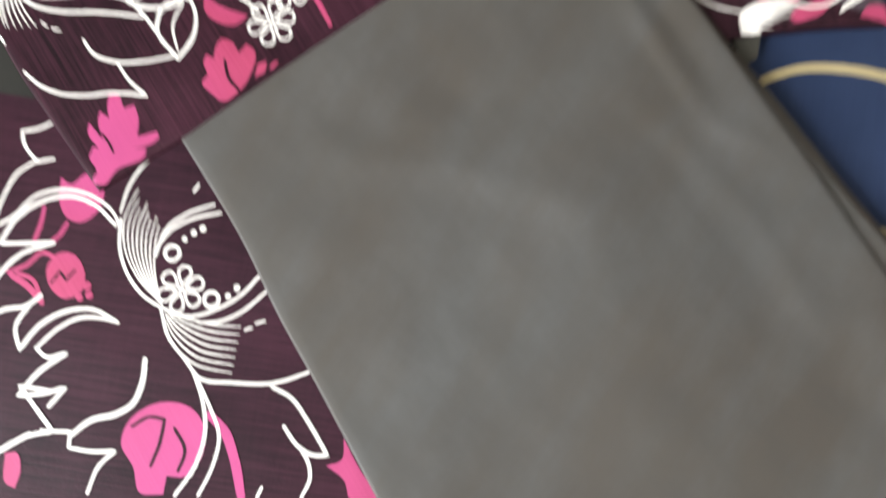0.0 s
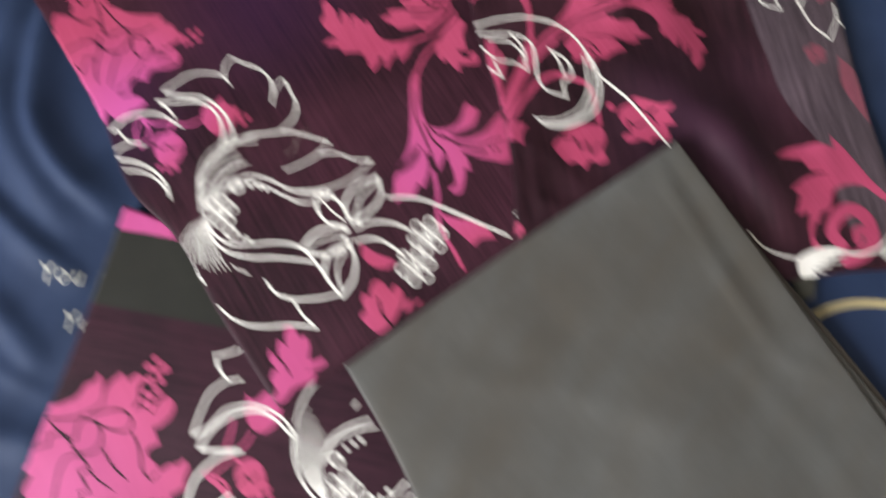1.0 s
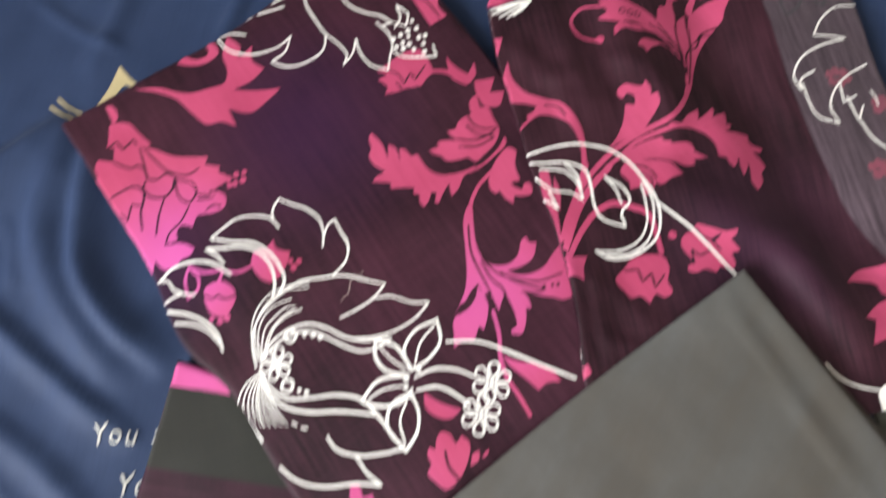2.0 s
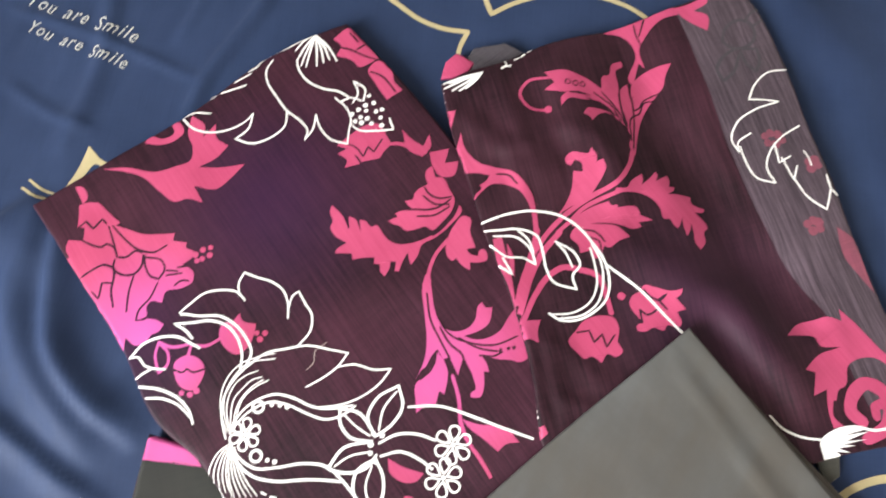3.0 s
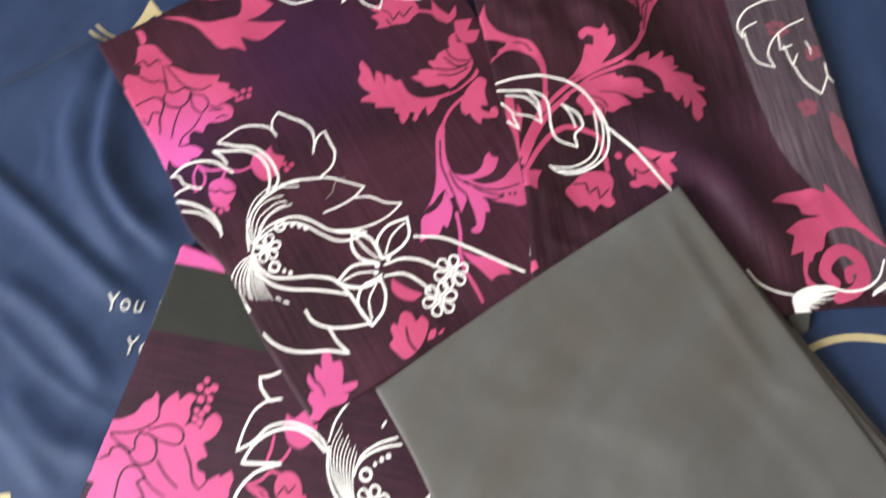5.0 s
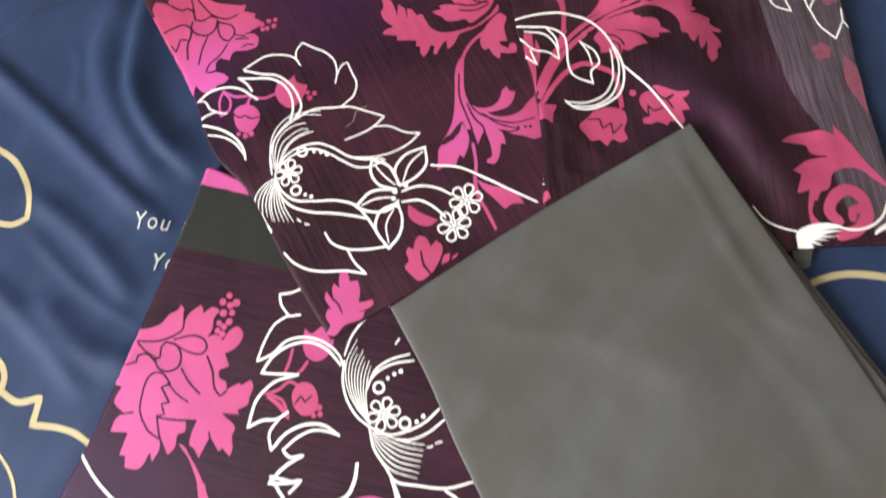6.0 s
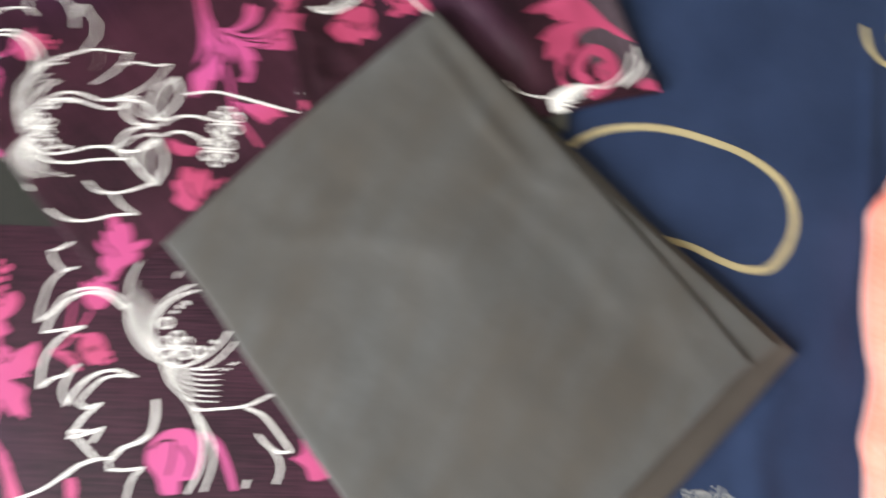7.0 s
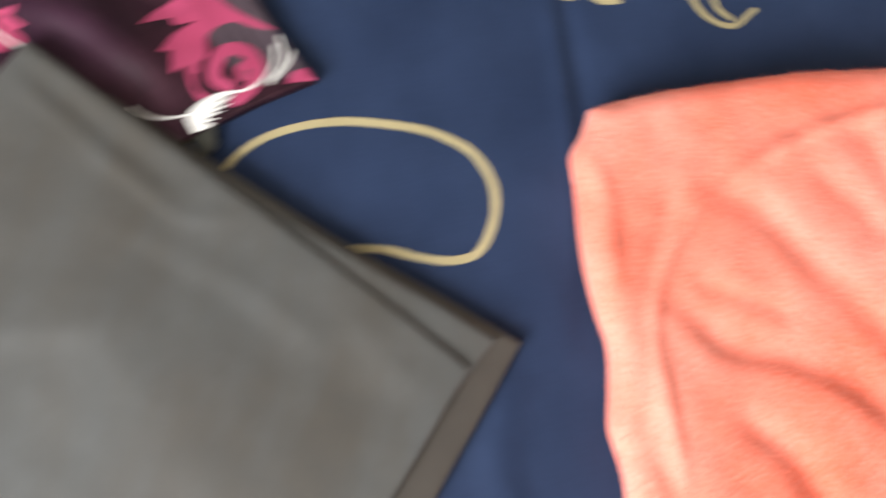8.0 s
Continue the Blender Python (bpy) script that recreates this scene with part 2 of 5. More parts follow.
class Cloth:
    """A folded length of cloth: four curved sides, a sloping top, rounded edges, soft waves and folds."""

    def __init__(self, name, sides, plane, thick, radius, seed, wave=0.0008, size=70.0, folds=(), root=None):
        self.sides = [spline(s, 8) for s in sides]  # top, right, bottom, left
        top, right, bottom, left = self.sides
        self.outline = np.concatenate([top, right[1:], bottom[::-1][1:], left[::-1][1:-1]])
        self.ring = np.concatenate([self.outline, self.outline[:1]])
        self.plane, self.thick, self.radius, self.seed, self.wave, self.size, self.folds = plane, thick, radius, seed, wave, size, folds
        c = self.outline.mean(0)
        if root is None:
            root = new(name)
            root.location = (c[0] / 1000, c[1] / 1000, max(0.0, self.flat(*c) - thick))
        self.root, self.base = root, np.array(root.location)

    def flat(self, x, y):
        return self.plane[0] + self.plane[1]*x/1000 + self.plane[2]*y/1000

    def settle(self, x, y):
        """Plan places brought inside the outline, and the height of the cloth there."""
        d, _, nx, ny = line_distance(x, y, self.ring)
        out = ~inside(x, y, self.outline)
        x, y, d = np.where(out, nx, x), np.where(out, ny, y), np.where(out, 0.0, d)
        r = self.radius * 1000
        k = np.clip(1 - d / r, 0, 1)
        z = self.flat(x, y) + waves(x, y, self.size, self.wave, self.seed) + waves(x, y, self.size/3, self.wave*0.32, self.seed + 5)
        for f in self.folds:
            z = z + f(x, y)
        return x, y, z - self.radius * (1 - np.sqrt(np.clip(1 - k*k, 0, 1)))

    def body(self, name, material, label="", cell=5.0):
        top, right, bottom, left = self.sides
        def params(length):
            e = np.array([0, 0.06, 0.25, 0.55, 1.0]) * self.radius*1000 / length
            m = max(6, int(length / cell))
            return np.concatenate([e, np.linspace(e[-1], 1 - e[-1], m)[1:-1], 1 - e[::-1]])
        def at(run, s):
            cum = np.concatenate([[0], np.cumsum(np.linalg.norm(np.diff(run, axis=0), axis=1))])
            return np.stack([np.interp(s*cum[-1], cum, run[:, i]) for i in (0, 1)], -1)
        u = params(np.linalg.norm(top[-1] - top[0]))
        v = params(np.linalg.norm(left[-1] - left[0]))
        T, B, L, R = at(top, u), at(bottom, u), at(left, v), at(right, v)
        U, V = u[None, :, None], v[:, None, None]
        g = (1-V)*T[None] + V*B[None] + (1-U)*L[:, None] + U*R[:, None] - (
            (1-U)*(1-V)*T[0] + U*(1-V)*T[-1] + (1-U)*V*B[0] + U*V*B[-1])
        x, y, z = self.settle(g[..., 0], g[..., 1])
        h, w = x.shape
        verts = [(a/1000, b/1000, c) for a, b, c in zip(x.ravel(), y.ravel(), z.ravel())]
        faces = [(j*w + i, (j+1)*w + i, (j+1)*w + i + 1, j*w + i + 1) for j in range(h-1) for i in range(w-1)]
        rim = [i for i in range(w)] + [j*w + w-1 for j in range(1, h)] + [(h-1)*w + i for i in range(w-2, -1, -1)] + [j*w for j in range(h-2, 0, -1)]
        c = self.outline.mean(0) / 1000
        low = len(verts)
        for i in rim:
            a, b, zz = verts[i]
            d = np.hypot(c[0]-a, c[1]-b) + 1e-6
            pull = 0.4 * self.radius / d
            verts.append((a + (c[0]-a)*pull, b + (c[1]-b)*pull, self.flat(a*1000, b*1000) - self.thick))
        k = len(rim)
        for i in range(k):
            j = (i + 1) % k
            faces.append((rim[i], rim[j], low + j, low + i))
        faces.append(tuple(range(low, low + k)))
        return link_mesh(name, np.array(verts) - self.base, faces, material, self.root, label)


def refine(verts, tris, limit):
    """Splits triangles until no side is longer than limit."""
    verts, work, done, mids = [tuple(v) for v in verts], list(tris), [], {}
    while work:
        a, b, c = work.pop()
        s = [(math.dist(verts[p], verts[q]), p, q, r) for p, q, r in ((a, b, c), (b, c, a), (c, a, b))]
        d, p, q, r = max(s)
        if d <= limit:
            done.append((a, b, c))
            continue
        key = (min(p, q), max(p, q))
        if key not in mids:
            mids[key] = len(verts)
            verts.append(((verts[p][0] + verts[q][0])/2, (verts[p][1] + verts[q][1])/2))
        m = mids[key]
        work += [(p, m, r), (m, q, r)]
    return verts, done


def lay(cloth, name, flat, faces, ink, lift, label=""):
    """Ink printed on a cloth: flat shapes laid over its surface."""
    f = np.array(flat, float)
    x, y, z = cloth.settle(f[:, 0], f[:, 1])
    return link_mesh(name, np.stack([x/1000, y/1000, z + lift], -1) - cloth.base, faces, ink, cloth.root, label)


GROUND = "ground"


def ink_of(cloth, ink):
    return cloth.ground if ink is GROUND else ink


def fill(cloth, name, points, ink=None):
    ink = ink or (WHITE if "white" in name else PINK)
    run = spline(points, 2.5, closed=True, corner=78.0)
    tris = tessellate_polygon([[Vector((a, b, 0)) for a, b in run]])
    edge_near = line_distance(run[:, 0], run[:, 1], cloth.ring)[0].min() < 6.0
    v, t = refine(run, tris, 2.2 if edge_near else 4.5)
    up = []
    for a, b, c in t:
        area = (v[b][0]-v[a][0])*(v[c][1]-v[a][1]) - (v[c][0]-v[a][0])*(v[b][1]-v[a][1])
        up.append((a, b, c) if area > 0 else (a, c, b))
    return lay(cloth, name, v, up, ink, 0.00042 if "white" in name else 0.0003)


def ribbon(points, width, taper=0.0, corner=62.0, wobble=0.1):
    run = spline(points, 2.2, corner=corner)
    t = np.gradient(run, axis=0)
    t /= np.linalg.norm(t, axis=1)[:, None] + 1e-9
    side = np.stack([-t[:, 1], t[:, 0]], -1)
    n = len(run)
    s = np.linspace(0, 1, n)
    w = width/2 * (1 + wobble*np.array([noise.noise((a/9, b/9, 3.3)) for a, b in run]))
    w = w * (1 - taper*np.abs(2*s - 1)**2)
    flat = list(run + side*w[:, None]) + list(run - side*w[:, None])
    faces = [(i, n + i, n + i + 1, i + 1) for i in range(n - 1)]
    for end, sign in ((0, -1), (n - 1, 1)):  # rounded ends
        k = len(flat)
        for a in (45, 90, 135):
            c, q = math.cos(radians(a)), math.sin(radians(a))
            flat.append(run[end] + w[end]*(side[end]*c + sign*t[end]*q))
        loop = (end, k, k+1, k+2, n + end)
        faces.append(loop if sign < 0 else loop[::-1])
    return flat, faces


def join(shapes):
    flat, faces = [], []
    for f, q in shapes:
        k = len(flat)
        flat += list(f)
        faces += [tuple(i + k for i in face) for face in q]
    return flat, faces


def line(cloth, name, points, width, ink=None, ground=False, taper=0.15):
    ink = cloth.ground if ground else ink or WHITE
    if name == "loose_thread":
        ink = THREAD
    width *= 1.25 if ground else 0.8 if ink is WHITE else 1.0
    flat, faces = ribbon(points, width, taper)
    return lay(cloth, name, flat, faces, ink, 0.0004 if ground else 0.0005 if ink in (WHITE, THREAD) else 0.00034)


def between(a, b, s, count=24):
    def even(run):
        run = spline(run, 2)
        q = np.linspace(0, len(run) - 1, count)
        return np.stack([np.interp(q, range(len(run)), run[:, i]) for i in (0, 1)], -1)
    return (1 - s)*even(a) + s*even(b)


def hatch(cloth, name, first, last, count, width):
    shapes = [ribbon([tuple(p) for p in between(first, last, i/(count - 1))[(i % 3):]], width, 0.5) for i in range(count)]
    return lay(cloth, name, *join(shapes), WHITE, 0.00042)


def fan(cloth, name, base, tips, width):
    shapes = []
    mid = np.mean(tips, axis=0)
    for i, tip in enumerate(tips):
        b, e = np.array(base, float), np.array(tip, float)
        bend = (mid - (b + e)/2) * -0.12
        shapes.append(ribbon([tuple(b), tuple((b + e)/2 + bend), tuple(e)], width, 0.3))
    return lay(cloth, name, *join(shapes), WHITE, 0.00042)


def disc(c, r, n=12, squash=1.0):
    flat = [(c[0] + r*math.cos(2*math.pi*i/n), c[1] + squash*r*math.sin(2*math.pi*i/n)) for i in range(n)]
    return flat, [tuple(range(n))]


def ring(c, r, width, n=16):
    flat = [(c[0] + q*math.cos(2*math.pi*i/n), c[1] + q*math.sin(2*math.pi*i/n)) for q in (r - width/2, r + width/2) for i in range(n)]
    return flat, [(i, n + i, n + (i+1) % n, (i+1) % n) for i in range(n)]


def dots(cloth, name, points, radius, ink):
    for i, p in enumerate(points):
        lay(cloth, name, *disc(p, radius*(0.9 + 0.25*((7*i) % 5)/5)), ink_of(cloth, ink), 0.0004)


def rings(cloth, name, points, radius, width):
    for p in points:
        lay(cloth, name, *ring(p, radius, width), cloth.ground if "petal" in name else WHITE, 0.0004)


def rosette(cloth, name, centre, radius):
    """A small blossom: six looped petals in outline round a ringed eye."""
    shapes = [disc(centre, radius*0.13)]
    for i in range(6):
        a = math.pi/3*i + 0.25
        ca, sa = math.cos(a), math.sin(a)
        loop = []
        for s, q in ((0.2, 0), (0.5, 0.2), (0.78, 0.28), (0.96, 0.15), (0.96, -0.15), (0.78, -0.28), (0.5, -0.2), (0.2, 0)):
            loop.append((centre[0] + radius*(s*ca - q*sa), centre[1] + radius*(s*sa + q*ca)))
        shapes.append(ribbon(loop, 1.5, 0.0, corner=120))
    return lay(cloth, name, *join(shapes), WHITE, 0.00042)


# ---- room ----
def slab(name, lo, hi, material, kind="structure", label="", category="", parent=None):
    (x0, y0, z0), (x1, y1, z1) = lo, hi
    v = [(x, y, z) for x in (x0, x1) for y in (y0, y1) for z in (z0, z1)]
    f = [(0, 1, 3, 2), (4, 6, 7, 5), (0, 4, 5, 1), (2, 3, 7, 6), (0, 2, 6, 4), (1, 5, 7, 3)]
    ob = link_mesh(name, v, f, material, parent, smooth=False)
    return tagged(ob, label, category, kind=kind) if label else ob


FLOOR_Z, CEIL_Z, X0, X1, Y0, Y1 = -0.5, 2.2, WIN_X + 0.05, 2.0, -2.0, 2.0
slab("floor", (X0, Y0, FLOOR_Z - 0.1), (X1, Y1, FLOOR_Z), BOARD, label="plain tiled floor under the bed", category="floor")
slab("ceiling", (X0 - 0.12, Y0 - 0.12, CEIL_Z), (X1 + 0.12, Y1 + 0.12, CEIL_Z + 0.1), PLASTER, label="plain off-white ceiling of the room", category="ceiling")
slab("wall_east", (X1, Y0, FLOOR_Z), (X1 + 0.12, Y1, CEIL_Z), PLASTER, label="plain off-white plastered wall", category="wall")
slab("wall_north", (X0 - 0.12, Y1, FLOOR_Z), (X1 + 0.12, Y1 + 0.12, CEIL_Z), PLASTER, label="plain off-white plastered wall", category="wall")
slab("wall_south", (X0 - 0.12, Y0 - 0.12, FLOOR_Z), (X1 + 0.12, Y0, CEIL_Z), PLASTER, label="plain off-white plastered wall", category="wall")
west = tagged(new("wall_west"), "plain off-white plastered wall with a window opening", "wall", kind="structure")
for a, b in (((Y0, FLOOR_Z), (WIN_Y0, CEIL_Z)), ((WIN_Y1, FLOOR_Z), (Y1, CEIL_Z)), ((WIN_Y0, FLOOR_Z), (WIN_Y1, WIN_Z0)), ((WIN_Y0, WIN_Z1), (WIN_Y1, CEIL_Z))):
    slab("wall_panel", (X0 - 0.12, *a), (X0, *b), PLASTER, parent=west)

# ---- bed ----
BED = (-1.05, -1.0, 0.95, 0.95)
bed = tagged(new("bed"), "low bed with a pale mattress under a navy sheet", "bed")
bed.location = (-0.05, 0, FLOOR_Z)


def rounded_box(name, lo, hi, r, material, parent, label=""):
    bm = bmesh.new()
    bmesh.ops.create_cube(bm, size=1)
    for v in bm.verts:
        v.co = Vector([(lo[i] + hi[i])/2 + v.co[i]*(hi[i] - lo[i]) for i in range(3)]) - Vector(parent.location)
    bmesh.ops.bevel(bm, geom=bm.edges[:], offset=r, segments=4, affect="EDGES", profile=0.5)
    me = bpy.data.meshes.new(name)
    bm.to_mesh(me)
    bm.free()
    me.materials.append(material)
    ob = new(name, me)
    ob.parent = parent
    if label:
        tagged(ob, label)
    return ob


rounded_box("mattress", (BED[0], BED[1], -0.24), (BED[2], BED[3], -0.02), 0.04, TICKING, bed, "pale mattress")
rounded_box("bed_base", (BED[0] + 0.02, BED[1] + 0.02, FLOOR_Z), (BED[2] - 0.02, BED[3] - 0.02, -0.24), 0.01, BOARD, bed, "plain bed base")

SHEET_FOLDS = [
    Fold([(-455, 190), (-468, 147), (-476, 107), (-474, 63), (-452, 20), (-410, -22)], 11, 0.014, 0.45), Fold([(-480, 185), (-490, 149), (-507, 106), (-499, 63), (-472, 12), (-440, -30)], 15, 0.012, 0.2),
    Fold([(-480, 190), (-537, 153), (-573, 136), (-599, 113), (-650, 70)], 20, 0.014, 0.55), Fold([(-640, 118), (-601, 87), (-566, 55), (-531, 23), (-505, -3), (-470, -36), (-430, -70)], 9, 0.009, -0.2),
    Fold([(-535, 110), (-527, 90), (-527, 66), (-522, 50)], 3.5, 0.003), Fold([(-600, -95), (-540, -150), (-490, -205)], 9, 0.005), Fold([(-560, -60), (-500, -118), (-450, -150)], 5, 0.003),
    Fold([(-566, -25), (-505, -72), (-456, -131)], 10, 0.007), Fold([(-543, -119), (-495, -167), (-442, -182)], 12, 0.007), Fold([(-474, 219), (-441, 288), (-425, 359), (-420, 419)], 9, 0.0065), Fold([(-375, 218), (-344, 276), (-290, 341), (-271, 380)], 7, 0.0085), Fold([(-522, 376), (-431, 325), (-344, 268)], 3.5, 0.0035), Fold([(-330, 400), (-345, 350), (-372, 310)], 5, 0.004), Fold([(-520, 300), (-478, 262), (-436, 236)], 5, 0.003),
    Fold([(356, -84), (339, -136), (315, -204), (262, -315)], 7, 0.003), Fold([(363, -91), (346, -148), (323, -206), (245, -355)], 9, -0.003), Fold([(200, -340), (159, -396), (157, -455)], 14, 0.004), Fold([(173, 219), (163, 126), (184, 26)], 22, -0.004), Fold([(92, 327), (163, 267), (206, 170)], 30, 0.005),
]


class Sheet:
    """The bed sheet: one spread of cloth with creases, hanging over the mattress's sides."""
    ground = NAVY

    def __init__(self):
        self.root = tagged(new("bed_sheet"), "navy blue bed sheet with beige line print and handwriting, rumpled", "bed sheet")
        self.base = np.zeros(3)
        self.ring = np.array([(-1050, -1000), (950, -1000), (950, 950), (-1050, 950), (-1050, -1000)], float)

    def settle(self, x, y):
        z = waves(x, y, 120, 0.0022, 2.0) + waves(x, y, 38, 0.0006, 4.0) - 0.002
        # fine pulled wrinkles where the sheet is rucked up beside the cloths
        a, b = 0.55*x + 0.83*y, -0.83*x + 0.55*y
        ruck = np.clip((-330 - x + 0.3*np.maximum(y, 0)) / 90, 0, 1)
        z = z + ruck * (waves(b, a/5, 24, 0.0017, 8.0) + waves(b, a/6, 11, 0.0006, 9.0))
        for f in SHEET_FOLDS:
            z = z + 0.72*f(x, y)
        return x, y, z

    def body(self):
        def steps(lo, hi, a, b):
            return np.concatenate([np.linspace(lo, a, 12)[:-1], np.arange(a, b, 4.5), np.linspace(b, hi, 12)])
        x, y = np.meshgrid(steps(-1090, 990, -700, 640), steps(-1040, 990, -640, 460))
        x, y, z = self.settle(x, y)
        over = np.maximum.reduce([BED[0]*1000 + 25 - x, x - BED[2]*1000 + 25, BED[1]*1000 + 25 - y, y - BED[3]*1000 + 25, np.zeros(x.shape)])
        z = np.where(over > 0, z - np.minimum(over*over*0.00006, 0.22), z)
        h, w = x.shape
        faces = [(j*w + i, j*w + i + 1, (j+1)*w + i + 1, (j+1)*w + i) for j in range(h-1) for i in range(w-1)]
        ob = link_mesh("sheet_cloth", np.stack([x/1000, y/1000, z], -1).reshape(-1, 3), faces, NAVY, self.root)
        thick = ob.modifiers.new("thickness", "SOLIDIFY")
        thick.thickness, thick.offset = 0.0006, -1


sheet = Sheet()
sheet.body()


def written(cloth, words, start, end, name="handwriting"):
    """Words in beige ink, leaning like handwriting, from start to end of their base line."""
    data = bpy.data.curves.new(name, "FONT")
    data.body, data.size, data.shear, data.offset, data.resolution_u = words, 1.0, 0.26, -0.004, 3
    data.space_character, data.space_word = 1.2, 1.4
    text = bpy.data.objects.new(name, data)
    me = bpy.data.meshes.new_from_object(text)
    bpy.data.objects.remove(text)
    v = np.array([tuple(p.co) for p in me.vertices])
    polys = [tuple(p.vertices) for p in me.polygons]
    bpy.data.meshes.remove(me)
    a, b = np.array(start, float), np.array(end, float)
    ex = b - a
    length = np.linalg.norm(ex)
    ex /= length
    ey = np.array([-ex[1], ex[0]])
    k = length / v[:, 0].max()
    lilt = np.sin(v[:, 0]*2.3) * 0.05
    flat = a + k*v[:, :1]*ex + k*1.2*(v[:, 1:2] + lilt[:, None])*ey
    return lay(cloth, name, flat, polys, CHALK, 0.001)


# ---- the folded lengths of printed cloth ----
UPPER_SIDES = [
    [(-487, 176), (-430, 203), (-365, 233), (-291, 278), (-246, 295), (-221, 301)],
    [(-221, 301), (-176, 230), (-143, 168), (-119, 96), (-97, 26), (-70, -60), (-65.9, -53.75)],
    [(-292, -165), (-245, -139), (-65.9, -53.75)],
    [(-487, 176), (-448, 107), (-416, 47), (-394, -7), (-364, -40), (-332, -99), (-292, -165)]]
SIDE_SIDES = [
    [(-150, 229), (-128, 237), (-103, 241), (-52, 254), (-2, 260), (56, 274), (117, 286)],
    [(117, 286), (129, 248), (138, 163), (144, 92), (150, 12), (157, -53), (166, -101)],
    [(-118, -80), (-40, -104), (20, -106), (59, -105), (73, -103), (130, -100), (166, -101)],
    [(-150, 229), (-148, 187), (-140, 132), (-136, 101), (-124, 43), (-119, -21), (-121, -59), (-118, -80)]]
LOWER_SIDES = [
    [(-401, -14), (-330, -45), (-160, -90)],
    [(-160, -90), (-110, -350), (-90, -560)],
    [(-585, -540), (-300, -555), (-90, -560)],
    [(-401, -14), (-423, -82), (-464, -195), (-482, -242), (-500, -279), (-540, -380), (-585, -540)]]
SHEER_LEFT = [(57, 274), (65, 201), (70, 143), (80, 78), (95, 25), (108, -4), (112, -41), (120, -80)]
BAND = [(-407, -32), (-363, -43), (-321, -110), (-423, -84)]
TOWEL_SIDES = [[(322, -208), (345, -212), (386, -222), (424, -234), (464, -247), (527, -272), (690, -338)], [(690, -338), (640, -520), (560, -700)], [(196, -540), (360, -640), (560, -700)], [(322, -208), (309, -221), (295, -231), (290, -246), (268, -299), (259, -335), (257, -349), (243, -380), (232, -400), (230, -415), (217, -455), (196, -540)]]
TEXT_TOP = [(-502, 372), (-406, 318)]
TEXT_TOP_B = [(-502, 345), (-416, 294)]
TEXT_LEFT = [(-466, -66), (-343, -73)]
TEXT_LEFT_B = [(-449, -102), (-326, -109)]
TEXT_RIGHT = [(31.599999999999994, -388.6), (133, -425)]
FLAP = [[(-117, 264), (-91, 264)], [(-91, 264), (-76, 253)], [(-123, 240), (-100, 242), (-76, 253)], [(-117, 264), (-128, 251), (-123, 240)]]
PETAL_FLAP = [[(-143, 253), (-132, 260)], [(-132, 260), (-119, 249)], [(-149, 239), (-127, 240), (-119, 249)], [(-143, 253), (-149, 239)]]
TUCK = [[(71, -94), (91, -95)], [(91, -95), (85, -115)], [(74, -120), (85, -115)], [(71, -94), (74, -120)]]
SHEER_SPOTS = [(101, 146), (106, 148), (112, 146), (114, 141), (108, 138), (102, 140), (129, 119), (134, 120), (135, 115), (129, 113), (113, 69), (118, 71), (122, 69), (122, 64), (116, 63)]
SHEER_LEAF = [(135, 64), (145, 53), (147, 35), (148, 9), (141, 24), (135, 38)]

lower = Cloth("lower_folded_cloth", LOWER_SIDES, (0.0085, 0, 0), 0.0085, 0.0035, 11.0, wave=0.0008)
lower.ground = PLUM_C
tagged(lower.root, "plum cloth folded flat, pink and white floral print, olive-black band", "folded cloth", "printed dress material")
lower.body("folded_length", PLUM_C, cell=4.0)

upper = Cloth("upper_folded_cloth", UPPER_SIDES, (0.0110, 0, -0.004), 0.0098, 0.0024, 21.0, wave=0.0016, size=75)
upper.ground = PLUM_A
tagged(upper.root, "plum cloth folded flat, large pink leaves and white outlined flowers", "folded cloth", "printed dress material")
upper.body("folded_length", PLUM_A, cell=4.0)

side = Cloth("side_folded_cloth", SIDE_SIDES, (0.0105, -0.030, 0), 0.0100, 0.0018, 31.0, wave=0.0026, size=58, folds=[
    Fold([(-50, 84), (-30, 69), (3, 41), (42, 3), (64, -39), (80, -80)], 20, 0.0058), Fold([(5, 275), (18, 190), (36, 130), (56, 72), (76, 26), (98, -20)], 26, -0.0085), Fold([(5, 22), (30, -12), (50, -50), (60, -85)], 12, -0.005), Fold([(-60, 240), (-48, 190), (-30, 150), (-14, 110)], 20, 0.005), Fold([(-105, 240), (-95, 180), (-80, 115)], 10, 0.002), Fold([(-75, 220), (-66, 170), (-56, 125)], 9, -0.0018), Fold([(-125, 14), (-95, 2), (-66, -34)], 8, 0.0016), Fold([(-108, -30), (-82, -44), (-50, -52)], 6, 0.0015), Fold([(-142, 207), (-116, 167), (-83, 167)], 8, 0.0022), Fold([(-118, 29), (-117, -22), (-117, -61)], 6, 0.002), Fold([(-130, 195), (-110, 171), (-100, 126), (-97, 97)], 7, 0.0018), Fold([(-102, 26), (-103, -16), (-101, -56)], 6, 0.0016), Fold([(-81, 182), (-37, 165), (-25, 95)], 9, 0.0025)])
side.ground = PLUM_B
tagged(side.root, "plum cloth folded over itself, pink scrolls, sheer greyish border", "folded cloth", "printed dress material")
side.body("folded_length", PLUM_B, cell=3.4)

band = spline(SHEER_LEFT, 8)
edge = spline(SIDE_SIDES[1], 8)


